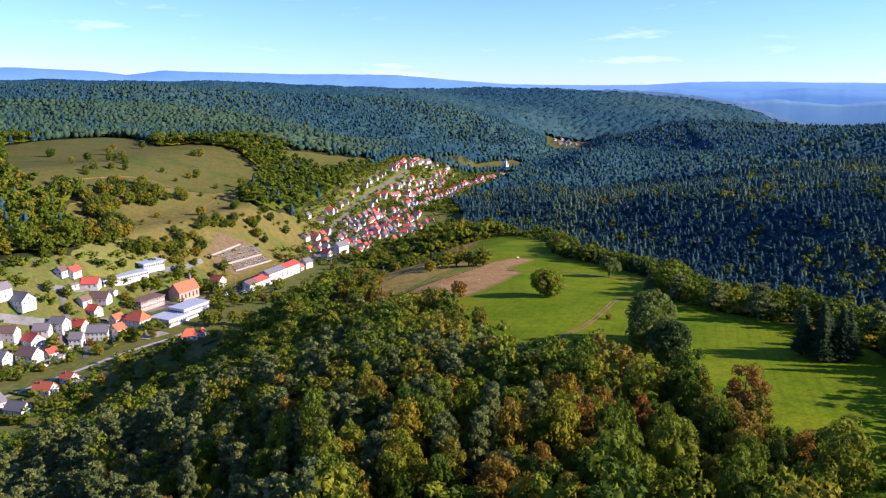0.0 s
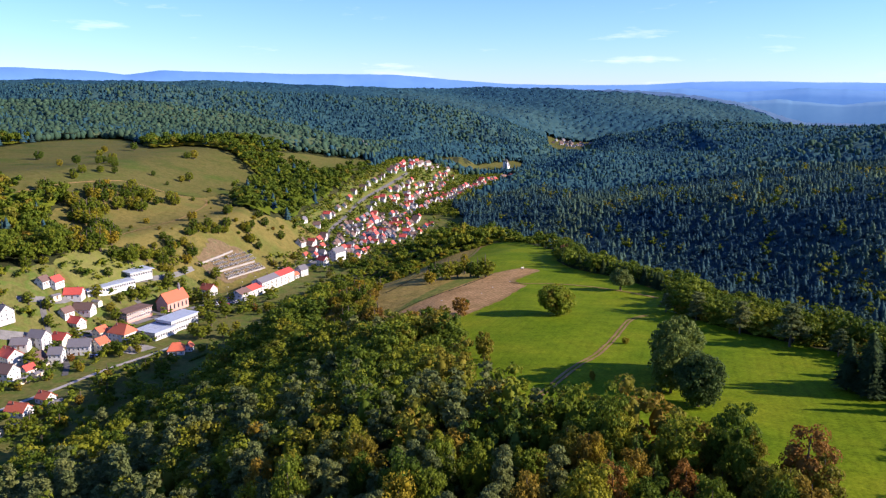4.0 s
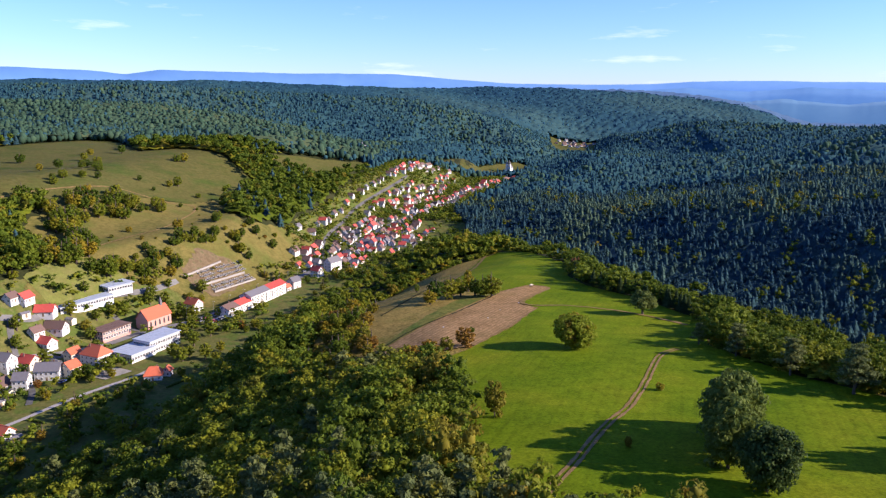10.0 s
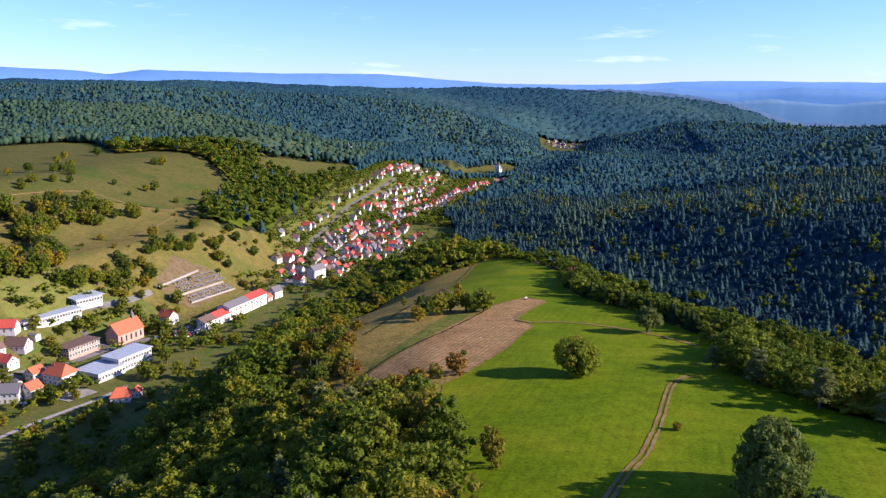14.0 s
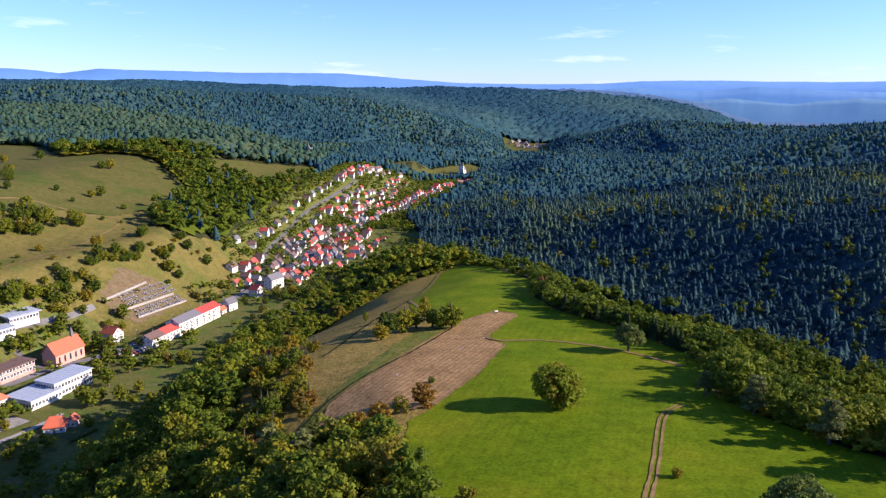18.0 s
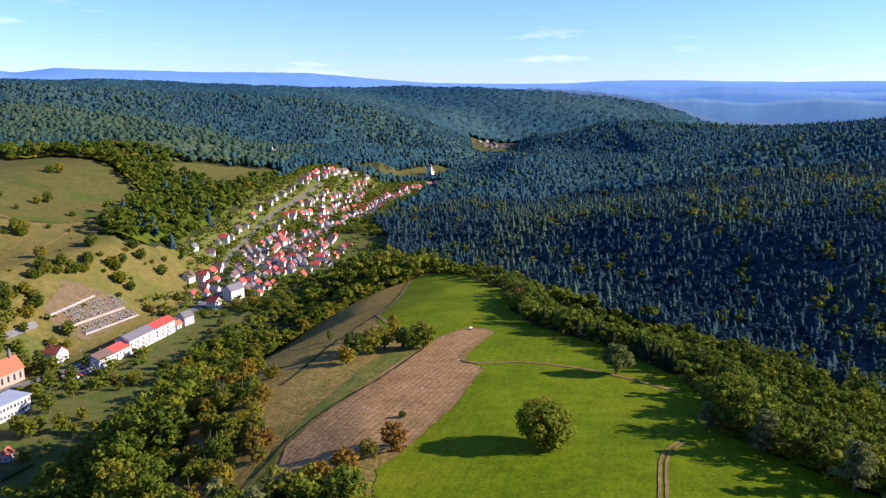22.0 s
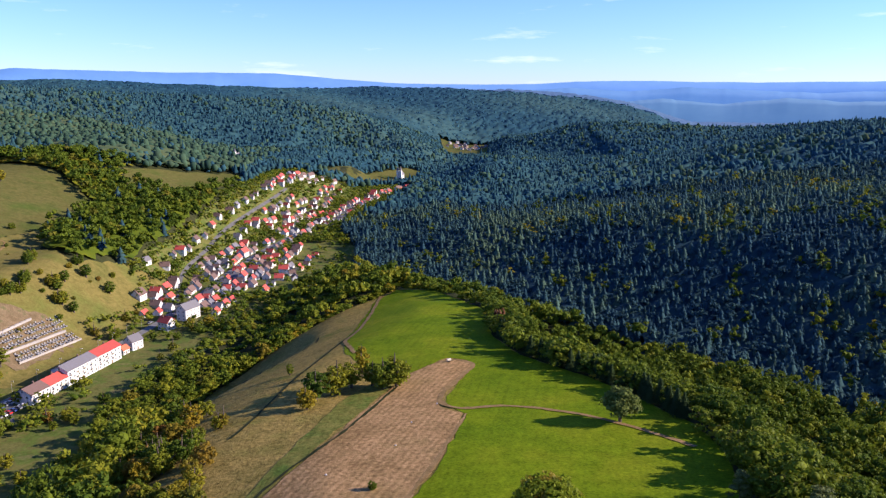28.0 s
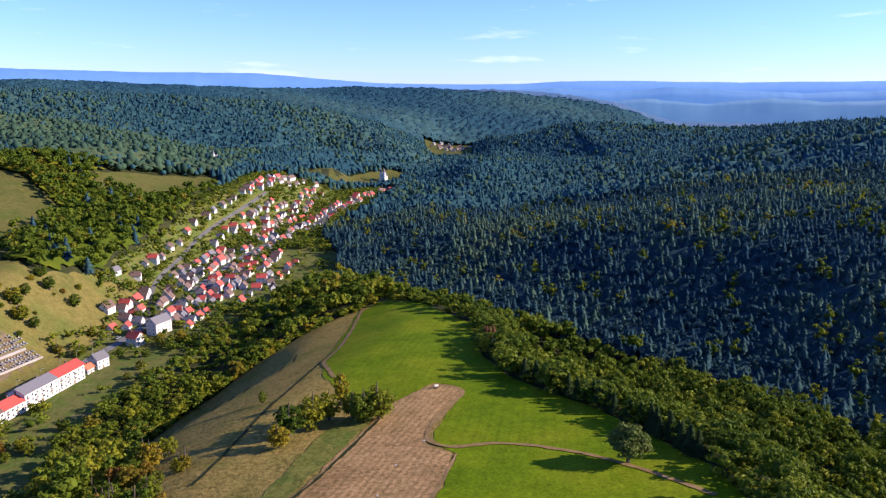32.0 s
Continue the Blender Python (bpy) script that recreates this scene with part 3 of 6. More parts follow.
HAMLET = [(165, 1850), (255, 1850), (300, 2120), (320, 2200), (180, 2190), (165, 2000)]
SHADE_FIELD = [(-250, 950), (-222, 990), (-186, 1035), (-156, 1075), (-143, 1010), (-158, 930), (-195, 905), (-235, 905)]
drape("spur_slope", OPEN, 4, M["slope"], 0.12, "dry grassy slope below the field", "grassland")
drape("green_field", GREEN, 4, M["field"], 0.22, "bright green young crop on a broad ridge", "field")
drape("stubble_field", PLOUGH, 4, M["plough"], 0.30, "brown stubble field strip with bare soil", "field")
drape("field_verge", VERGE, 4, M["verge"], 0.26, "rough green grass strip along the stubble", "grassland")
drape("slope_meadow", SLOPE_MEADOW, 4, M["dry"], 0.35, "sunburnt meadow on the valley slope", "meadow", 2)
drape("pasture", PASTURE, 6, M["meadow"], 0.35, "wide pasture on the upper slope", "pasture", 3)
drape("village_ground", VILLAGE, 4.5, M["garden"], 0.2, "gardens and lawns on the valley floor", "gardens", 2)
drape("chapel_meadow", CHAPEL_MEADOW, 18, M["meadow"], 0.8, "pale meadow in the far valley bottom", "meadow", 3)
drape("hamlet_meadow", HAMLET, 25, M["meadow"], 1.0, "meadows and gardens round the far hamlet", "meadow", 3)
drape("hill_field", HILL_FIELD, 14, M["meadow"], 0.8, "light green field between woods", "field", 3)
drape("shade_field", SHADE_FIELD, 12, M["meadow"], 0.6, "meadow above the town", "meadow", 3)
TRACK_LOW = [(9.5, 171), (14.8, 182.2), (19.7, 192.6), (28.5, 213.6), (36.3, 228), (44, 247.6), (49, 262), (53.3, 274.9), (57.9, 285.4), (64, 292.3)]
TRACK_MID = [(25, 431.2), (31, 427.1), (33, 420.3), (28, 408.2), (19, 386.2), (18, 377.2), (23, 371.2), (40, 371), (61, 357), (78, 333)]
TRACK_TOP = [(1.9, 614.9), (-8.4, 522.8), (-14.7, 490.4), (-14, 476.2), (-10, 452.2)]


def beside(line, off):
    """The same line, shifted sideways."""
    out = []
    for i, (x, y) in enumerate(line):
        (ax, ay), (bx, by) = line[max(0, i - 1)], line[min(len(line) - 1, i + 1)]
        k = math.hypot(bx - ax, by - ay)
        out.append((x + (by - ay) / k * off, y - (bx - ax) / k * off))
    return out


for off in (-0.68, 0.68):
    ribbon("farm_track", beside(TRACK_LOW, off), 0.72, M["track"], 0.36, "bare earth wheel rut of the farm track", "track", 2.0, 0.15)
ribbon("field_track", TRACK_MID, 1.7, M["track"], 0.38, "winding bare earth track round the stubble", "track", 2.0, 0.35)
ribbon("top_track", TRACK_TOP, 1.8, M["track"], 0.36, "pale track along the field's far edge", "track", 2.0, 0.3)
ribbon("field_ditch", [(-15.4, 494.3), (-25.1, 447.9), (-31.2, 421.8), (-38.1, 383.4), (-43, 365.9)], 0.9, M["ground"], 0.3, "dark narrow ditch across the dry slope", "ditch", 2.0, 0.2)
ribbon("stubble_edge", [(9, 412.3), (3, 394.2), (-12, 357.3), (-24, 336.9), (-32.8, 318.8), (-39.5, 297.3)], 0.9, M["ground"], 0.36, "dark ploughed edge of the stubble", "field edge", 2.0, 0.25)
ribbon("stubble_rim", [(24, 366), (13, 334.1), (3, 309.1), (-2, 297.1)], 0.8, M["track"], 0.36, "pale trodden rim between stubble and crop", "field edge", 2.0, 0.25)
MAIN_ROAD = [(-300, 345), (-262, 385), (-238, 412), (-214, 446), (-199, 476), (-182, 494), (-172, 512), (-161.5, 542), (-151.5, 572), (-144, 596), (-136, 626), (-128, 665), (-122, 700), (-116, 750), (-106, 810), (-94, 860), (-80, 905), (-62, 950), (-45, 995), (-24, 1105), (8, 1206), (40, 1250), (73, 1300)]
ribbon("main_road", MAIN_ROAD, 5.6, M["asphalt"], 0.5, "grey asphalt village street", "road", 2.5, 0.05)
UPPER_ROAD = [(-131, 655), (-139, 695), (-146, 738), (-144, 797), (-138, 859), (-125, 927), (-110, 1000), (-101, 1050)]
ribbon("upper_road", UPPER_ROAD, 2.6, M["lane"], 0.55, "narrow lane climbing through the village", "road", 2.5, 0.05)
YARD = [(-182, 547), (-166, 589), (-186, 592), (-205, 580), (-206, 546)]
drape("burial_soil", YARD, 3, M["soil"], 0.5, "raked brown soil and paths of the burial ground", "soil", 2)
RIVER_PATH = [(-228, 292), (-218, 314), (-202, 348), (-189, 378), (-174, 404), (-168, 420)]
SLOPE_LANE = [(-260, 420), (-252, 432), (-246, 440), (-240, 460), (-228, 492), (-212, 522), (-205, 540)]
HILL_LANE = [(-256, 505), (-254, 520), (-247, 560), (-238, 591), (-236, 630), (-238, 661), (-246, 679), (-263, 668), (-300, 655), (-326, 615), (-344, 564)]
ribbon("river_path", RIVER_PATH, 2.6, M["stone"], 0.4, "pale footpath along the river meadow", "path", 3.0, 0.1)
ribbon("slope_lane", SLOPE_LANE, 3.2, M["asphalt"], 0.5, "narrow lane above the village", "road", 2.5, 0.05)
TERRACE_LAWN = [(-186, 540), (-166, 595), (-144, 590), (-168, 510)]
ribbon("hill_lane", HILL_LANE, 1.4, M["track"], 0.55, "pale grass track over the slope meadow", "track", 2.5, 0.2)

# ---- trees ----
T5 = (1 + 5 ** 0.5) / 2
ICO_V = np.array([(-1, T5, 0), (1, T5, 0), (-1, -T5, 0), (1, -T5, 0), (0, -1, T5), (0, 1, T5), (0, -1, -T5), (0, 1, -T5), (T5, 0, -1), (T5, 0, 1), (-T5, 0, -1), (-T5, 0, 1)]) / math.hypot(1, T5)
ICO_F = np.array([(0, 11, 5), (0, 5, 1), (0, 1, 7), (0, 7, 10), (0, 10, 11), (1, 5, 9), (5, 11, 4), (11, 10, 2), (10, 7, 6), (7, 1, 8), (3, 9, 4), (3, 4, 2), (3, 2, 6), (3, 6, 8), (3, 8, 9), (4, 9, 5), (2, 4, 11), (6, 2, 10), (8, 6, 7), (9, 8, 1)])


class Heap:
    """Points and triangles gathered into one mesh."""

    def __init__(self):
        self.v, self.f, self.n = [], [], 0

    def add(self, v, f):
        self.v.append(np.asarray(v, float))
        self.f.append(np.asarray(f, int) + self.n)
        self.n += len(v)

    def done(self):
        return np.concatenate(self.v), np.concatenate(self.f)


def unit(a):
    return a / np.linalg.norm(a, axis=-1, keepdims=True)


def leaves(heap, rng, centre, radii, count, size):
    """Small leaf sprays on the outside of a clump."""
    d = unit(rng.normal(size=(count, 3)))
    d[:, 2] = np.where(d[:, 2] < -0.35, -d[:, 2], d[:, 2])
    p = centre + d * radii * rng.uniform(0.85, 1.18, (count, 1))
    nrm = unit(d + rng.normal(scale=0.55, size=(count, 3)))
    a = unit(np.cross(nrm, rng.normal(size=(count, 3))))
    b = np.cross(nrm, a)
    s = size * rng.uniform(0.6, 1.35, (count, 1))
    v = np.stack([p + a * s, p + b * s * 0.9 - a * s * 0.45, p - b * s * 0.9 - a * s * 0.5], 1).reshape(-1, 3)
    heap.add(v, np.arange(count * 3).reshape(-1, 3))


def broad_crown(seed, h, r, clumps, per, size, core=0.74, low=0.22, full=False):
    """A round crown of leafy clumps with gaps between them; h: the tree's height."""
    rng = np.random.default_rng(seed)
    heap = Heap()
    c0, up = h * (low + 1) / 2, h * (1 - low) / 2
    for i in range(clumps):
        d = unit(rng.normal(size=3))
        d[2] = d[2] * 0.85 if full else abs(d[2]) * 0.9 - 0.25
        k = rng.uniform(0.45, 0.72)
        c = np.array([d[0] * r * k, d[1] * r * k, c0 + d[2] * up * k * 1.25])
        rad = np.array([1, 1, 0.85]) * r * rng.uniform(0.34, 0.5)
        heap.add(c + ICO_V * rad * core * rng.uniform(0.85, 1.12, (12, 1)), ICO_F)
        leaves(heap, rng, c, rad, per, size)
    return heap.done()


def full_crown(seed, h, r, clumps, per, size, low=0.0, part_r=(0.2, 0.3), skirt=False):
    """A dense crown of many small clumps on a rounded, uneven body that widens above its foot."""
    rng = np.random.default_rng(seed)
    heap = Heap()
    c0, up = h * (low + 1) / 2, h * (1 - low) / 2
    lobes = unit(rng.normal(size=(7, 3)) + np.array([0, 0, 0.25]))
    heap.add(np.array([0, 0, c0]) + ICO_V * np.array([r, r, up]) * 0.40 * rng.uniform(0.85, 1.1, (12, 1)), ICO_F)
    for i in range(clumps):
        z = 1 - 2 * (i + 0.5) / clumps
        a = i * 2.39996 + rng.uniform(-0.25, 0.25)
        q = math.sqrt(1 - z * z) if z > 0 or not skirt else 1 - 0.5 * z * z
        d = np.array([math.cos(a) * q, math.sin(a) * q, z])
        k = rng.uniform(0.66, 0.80) * (0.80 + 0.32 * max(0, float((lobes @ d).max())) ** 3)
        c = np.array([0, 0, c0]) + d * np.array([r, r, up]) * k
        rad = np.array([1, 1, 0.8]) * r * rng.uniform(*part_r)
        heap.add(c + ICO_V * rad * 0.58 * rng.uniform(0.8, 1.15, (12, 1)), ICO_F)
        leaves(heap, rng, c, rad, per, size)
    return heap.done()


def pine_crown(seed, h, r, clumps, per, size, low=0.42):
    """Flat, separate pads of needles on an open crown."""
    rng = np.random.default_rng(seed)
    heap = Heap()
    for i in range(clumps):
        k = (i + 0.5) / clumps
        ang, rr = i * 2.4 + rng.uniform(-0.4, 0.4), r * rng.uniform(0.25, 0.75) * (1.1 - 0.7 * k)
        c = np.array([math.cos(ang) * rr, math.sin(ang) * rr, h * (low + (0.95 - low) * k)])
        rad = np.array([1, 1, 0.55]) * r * rng.uniform(0.3, 0.42) * (1.15 - 0.45 * k)
        heap.add(c + ICO_V * rad * 0.8 * rng.uniform(0.8, 1.15, (12, 1)), ICO_F)
        leaves(heap, rng, c, rad, per, size)
    return heap.done()


def spruce_crown(seed, h, r, tiers, spokes, per=0, size=0.5, low=0.12):
    """Tiers of drooping boughs with ragged ends, to a thin top."""
    rng = np.random.default_rng(seed)
    heap = Heap()
    for i in range(tiers):
        k = i / tiers
        z0, z1 = h * (low + (1 - low) * k), h * min(1.0, low + (1 - low) * (k + 1.75 / tiers))
        rr = r * (1 - k) ** 0.85 * rng.uniform(0.88, 1.1) + 0.12
        n = max(5, int(spokes * (1 - 0.45 * k))) * 2
        a = np.arange(n) * 2 * math.pi / n + rng.uniform(0, 6)
        e = np.where(np.arange(n) % 2, 0.55, 1.0) * rng.uniform(0.82, 1.15, n)
        ring = np.column_stack([np.cos(a) * rr * e, np.sin(a) * rr * e, z0 + rng.uniform(-0.03, 0.03, n) * h - 0.02 * h * (e > 0.8)])
        heap.add(np.vstack([ring, [[0, 0, z1]]]), [(j, (j + 1) % n, n) for j in range(n)])
        if per:
            m = max(3, int(per * (1 - k)))
            u, w = rng.uniform(0.35, 1.05, m), rng.uniform(0, 2 * math.pi, m)
            p = np.column_stack([np.cos(w) * rr * u, np.sin(w) * rr * u, z0 + (z1 - z0) * (1 - u) * 0.75])
            d = np.column_stack([np.cos(w), np.sin(w), rng.uniform(-0.7, 0.1, m)])
            s = np.column_stack([-np.sin(w), np.cos(w), rng.uniform(-0.3, 0.3, m)])
            q = size * rng.uniform(0.6, 1.4, (m, 1))
            heap.add(np.stack([p + d * q * 1.3, p - s * q * 0.5, p + s * q * 0.5 + [0, 0, 0.1]], 1).reshape(-1, 3), np.arange(m * 3).reshape(-1, 3))
    return heap.done()


def larch_crown(seed, h, r, clumps, per, size):
    """A soft cone of small leafy clumps, wide at the foot."""
    v, f = full_crown(seed, h, r, clumps, per, size, 0.02, (0.26, 0.38))
    v[:, :2] *= (1.42 - 1.12 * np.clip(v[:, 2] / h, 0, 1))[:, None]
    return v, f


def dome_crown(seed, h, r, bumps=3):
    """A crown seen from far off: a few uneven lobes."""
    rng = np.random.default_rng(seed)
    heap = Heap()
    for i in range(bumps):
        a = i * 2 * math.pi / bumps + rng.uniform(-0.5, 0.5)
        k = 0.0 if bumps == 1 else r * rng.uniform(0.3, 0.5)
        rad = np.array([1, 1, 1]) * r * (0.95 if bumps == 1 else rng.uniform(0.55, 0.75))
        rad[2] = min(rad[2] * 1.25, h * 0.42)
        c = np.array([math.cos(a) * k, math.sin(a) * k, h - rad[2] * rng.uniform(1.0, 1.25)])
        heap.add(c + ICO_V * rad * rng.uniform(0.72, 1.2, (12, 1)), ICO_F)
    return heap.done()


def trunk_mesh(name, h, r, seed, limbs=4):
    """A tapered, slightly bent trunk with a few limbs up into the crown."""
    rng = random.Random(seed)
    bm = bmesh.new()

    def tube(pts, radii, sides=7):
        rings = []
        for (px, py, pz), rad in zip(pts, radii):
            rings.append([bm.verts.new((px + math.cos(k * 2 * math.pi / sides) * rad, py + math.sin(k * 2 * math.pi / sides) * rad, pz)) for k in range(sides)])
        for a, b in zip(rings, rings[1:]):
            for k in range(sides):
                bm.faces.new((a[k], a[(k + 1) % sides], b[(k + 1) % sides], b[k]))
    bend = rng.uniform(-0.3, 0.3)
    tube([(0, 0, -0.8), (bend * 0.3, 0, h * 0.25), (bend, bend * 0.5, h * 0.55), (bend * 0.7, bend, h * 0.85)], [r * 1.3, r, r * 0.7, r * 0.2])
    for i in range(limbs):
        a, z = i * 2.4 + rng.uniform(-0.3, 0.3), h * rng.uniform(0.3, 0.5)
        e = h * rng.uniform(0.14, 0.22)
        tube([(bend * 0.5, 0, z), (math.cos(a) * e * 0.6, math.sin(a) * e * 0.6, z + e * 0.5), (math.cos(a) * e, math.sin(a) * e, z + e * 1.2)], [r * 0.45, r * 0.3, r * 0.1], 5)
    me = bpy.data.meshes.new(name)
    bm.to_mesh(me)
    bm.free()
    me.materials.append(M["bark"])
    return me


def gather(name, label, category, kinds, material, rows, seed):
    """Many trees in one mesh. rows: x, y, ground height, scale, tone for each."""
    rng = np.random.default_rng(seed)
    if not len(rows):
        return None
    pick = rng.integers(0, len(kinds), len(rows))
    vs, fs, ts, n = [], [], [], 0
    for k, (v, f) in enumerate(kinds):
        r = rows[pick == k]
        if not len(r):
            continue
        a = rng.uniform(0, 2 * math.pi, len(r))
        c, s = np.cos(a)[:, None], np.sin(a)[:, None]
        wide = (r[:, 3] ** 0.4 * rng.uniform(0.88, 1.15, len(r)))[:, None]
        out = np.stack([(v[:, 0] * c - v[:, 1] * s) * wide + r[:, :1], (v[:, 0] * s + v[:, 1] * c) * wide + r[:, 1:2], v[:, 2] * r[:, 3:4] + r[:, 2:3]], -1)
        vs.append(out.reshape(-1, 3))
        fs.append((f[None] + (np.arange(len(r)) * len(v))[:, None, None] + n).reshape(-1, 3))
        ts.append(np.repeat(r[:, 4], len(v)))
        n += len(r) * len(v)
    ob = new(name, mesh_from(name, np.concatenate(vs), np.concatenate(fs), material, np.concatenate(ts)))
    return tagged(ob, label, category, kind="stuff")


CLEAR = [HAMLET, OPEN, SLOPE_MEADOW, PASTURE, VILLAGE, CHAPEL_MEADOW, HILL_FIELD, SHADE_FIELD]


def woods(cell, r0, r1, seed, jitter=0.42, x_lim=(-3500, 3500)):
    """Scattered places in the woods between two distances from the spur's head, within the land that is seen."""
    rng = np.random.default_rng(seed)
    xs = np.arange(max(x_lim[0], -0.72 * r1 - 60), min(x_lim[1], 0.82 * r1 + 90), cell)
    ys = np.arange(20, r1 + 20, cell)
    x, y = (k.ravel() for k in np.meshgrid(xs, ys))
    x, y = x + rng.uniform(-jitter, jitter, x.size) * cell, y + rng.uniform(-jitter, jitter, x.size) * cell
    d = np.hypot(x, y)
    keep = (d >= r0) & (d < r1) & (x > -0.67 * (y + 6) - 12) & (x < np.maximum(0.53 * (y + 6) + 55, 0.77 * (y - 180) + 55))
    x, y = x[keep], y[keep]
    free = np.ones(x.size, bool)
    for poly in CLEAR:
        free &= ~inside(x, y, poly)
    free &= axis_gap(x, y, [(68, 121), (61, 96)])[0] > 3.6
    x, y = x[free], y[free]
    return x, y, sheet_z(x, y), rng


# near woods on the spur
near_kinds = {
    "broad": [full_crown(s, 15, 5.2, 15, 30, 0.48, 0.1, (0.27, 0.38)) for s in (1, 2, 3, 10)],
    "autumn": [full_crown(s, 14, 4.8, 15, 30, 0.48, 0.1, (0.27, 0.38)) for s in (4, 5)],
    "pine": [pine_crown(s, 16, 3.6, 14, 48, 0.5) for s in (6, 7)],
    "needle": [spruce_crown(s, 18, 2.9, 11, 9, 44, 0.62) for s in (8, 9)],
}
slim_kinds = {
    "broad": [full_crown(s, 15, 3.2, 10, 40, 0.33, 0.14, (0.32, 0.44)) for s in (1, 2, 3, 10)],
    "autumn": [full_crown(s, 14, 3.1, 10, 40, 0.33, 0.14, (0.32, 0.44)) for s in (4, 5)],
    "pine": [pine_crown(s, 16, 3.0, 13, 40, 0.34) for s in (6, 7)],
    "larch": [larch_crown(s, 14, 2.9, 12, 34, 0.32) for s in (8, 9)],
}
belt_kinds = {
    "broad": [full_crown(s, 14.0, 5.0, 11, 26, 0.66, 0.06, (0.27, 0.4)) for s in (31, 32, 33, 34)],
    "autumn": [full_crown(s, 12, 4.5, 10, 24, 0.66, 0.06, (0.27, 0.4)) for s in (35, 42)],
    "needle": [spruce_crown(s, 17, 4.1, 8, 8, 20, 0.8) for s in (36, 37)] + [pine_crown(s, 15.5, 4.2, 9, 16, 0.8, 0.35) for s in (40, 41)],
}
mid_kinds = {
    "broad": [broad_crown(s, 14, 4.8, 5, 13, 1.05) for s in (11, 12, 13, 14)],
    "autumn": [broad_crown(s, 13, 4.2, 4, 14, 1.3) for s in (15, 16)],
    "needle": [spruce_crown(s, 15.5, 4.3, 5, 6, 8, 1.0) for s in (17, 18, 19)],
    "fir": [pine_crown(s, 15, 4.6, 6, 10, 1.0, 0.4) for s in (25, 26)],
}
M["fir"] = M["needle"]
far_kinds = {
    "broad": [dome_crown(s, 13, 4.7, 1) for s in (21, 22, 27, 28)],
    "needle": [dome_crown(s, 12.5, 4.3, 1) for s in (23, 24, 29)] + [spruce_crown(s, 15, 4.4, 2, 5) for s in (30, 43)],
}
LABELS = {"fir": "dark round-topped firs of the hill forest", "larch": "light green larches in the woodland", "distant": "dense woods on the far hills, haze blue in their leaf colour", "hazy": "woods on the most distant hills, haze blue in their leaf colour", "far_broad": "olive-green broadleaved woods on the further ridges, haze blue in their leaf colour", "broad": "green broadleaved trees of the woodland", "autumn": "trees turning yellow and rust in autumn", "pine": "blue-green pines in the woodland", "needle": "dark spruces and firs of the forest"}


def soft_noise(x, y, size, seed):
    return np.array([noise.noise((a / size, b / size, seed * 7.3)) for a, b in zip(x, y)])


def edge_scale(x, y):
    """Lower trees along the right-hand edge of the field, fitted to the camera's view."""
    line = [(34, 600), (53, 535), (48, 470), (53, 434), (72, 395), (85, 350), (84, 332), (76, 300), (82, 282), (90, 262), (100, 249), (109, 236), (114, 200), (106, 160)]
    d, _, _ = axis_gap(x, y, line)
    left = (1 - ease(2, 16, x)) * ease(180, 196, y) * (1 - ease(300, 340, y))
    foot = ease(55, 110, axis_gap(x, y, MAIN_AXIS)[0]) * (axis_gap(x, y, MAIN_AXIS)[1] > 0) + (axis_gap(x, y, MAIN_AXIS)[1] <= 0)
    foot = np.where(y < 640, 0.68 + 0.32 * foot, 1.0)
    return foot * (0.62 + 0.08 * (1 - ease(300, 350, y)) + 0.28 * ease(12, 45, d)) * (1 - 0.3 * left)


def right_hill(x, y):
    return ((axis_gap(x, y, SIDE_AXIS)[1] < 0) | (y > 800)) & (axis_gap(x, y, MAIN_AXIS)[1] > 0)


def plant(name, kinds, share_of, x, y, z, rng, scale):
    """Divides places among kinds by their shares and builds one mesh of each."""
    lot = rng.uniform(0, 1, x.size)
    lo = np.zeros(x.size)
    for key, frac in share_of.items():
        hi = lo + frac
        m = (lot >= lo) & (lot < hi)
        lo = hi
        s = rng.normal(scale, 0.22 * scale, m.sum()).clip(0.55 * scale, 1.5 * scale) * edge_scale(x[m], y[m])
        # left slope past y 640: cloud shade put in as darker tree tones
        tone = np.where(right_hill(x[m], y[m]) & (y[m] < 1000), np.clip(0.42 + 0.8 * soft_noise(x[m], y[m], 70, 8) + rng.normal(0, 0.19, m.sum()), 0, 0.9) + 0.1 * (rng.uniform(0, 1, m.sum()) < 0.006), rng.beta(1.6, 1.9, m.sum()) * np.where(y[m] > 950, 0.6, np.where((x[m] > 30) & (y[m] > 190), 0.72, np.where((x[m] < -135) & (y[m] > 640), 0.5, 0.97))))
        gather(f"{name}_{key}", LABELS[key], "trees", kinds[key], M[key], np.column_stack([x[m], y[m], z[m] - 0.3, s, tone]), int(rng.integers(1e6)))


near_kinds["larch"] = near_kinds["needle"]
CROWN, TRUNK = {}, {}
fine_kinds = {
    "broad": [full_crown(s, 15, 4.5, 24, 105, 0.24, 0.14, (0.24, 0.36)) for s in (1, 2, 3, 10)],
    "autumn": [full_crown(s, 14, 4.2, 24, 105, 0.23, 0.14, (0.24, 0.36)) for s in (4, 5, 20)],
    "pine": [pine_crown(s, 16, 3.9, 24, 95, 0.26, 0.25) for s in (6, 7)],
    "needle": [spruce_crown(s, 16, 3.3, 14, 11, 120, 0.36) for s in (8, 9)],
}
fine_kinds["rust"] = fine_kinds["spruce"] = fine_kinds["needle"]
fine_kinds["larch"] = [larch_crown(s, 14, 2.9, 26, 80, 0.24) for s in (8, 9)]
M["spruce_own"] = foliage("dark_spruce_needles", ((0.0, (0.034, 0.058, 0.022)), (1.0, (0.050, 0.080, 0.028))), True, 0.85)
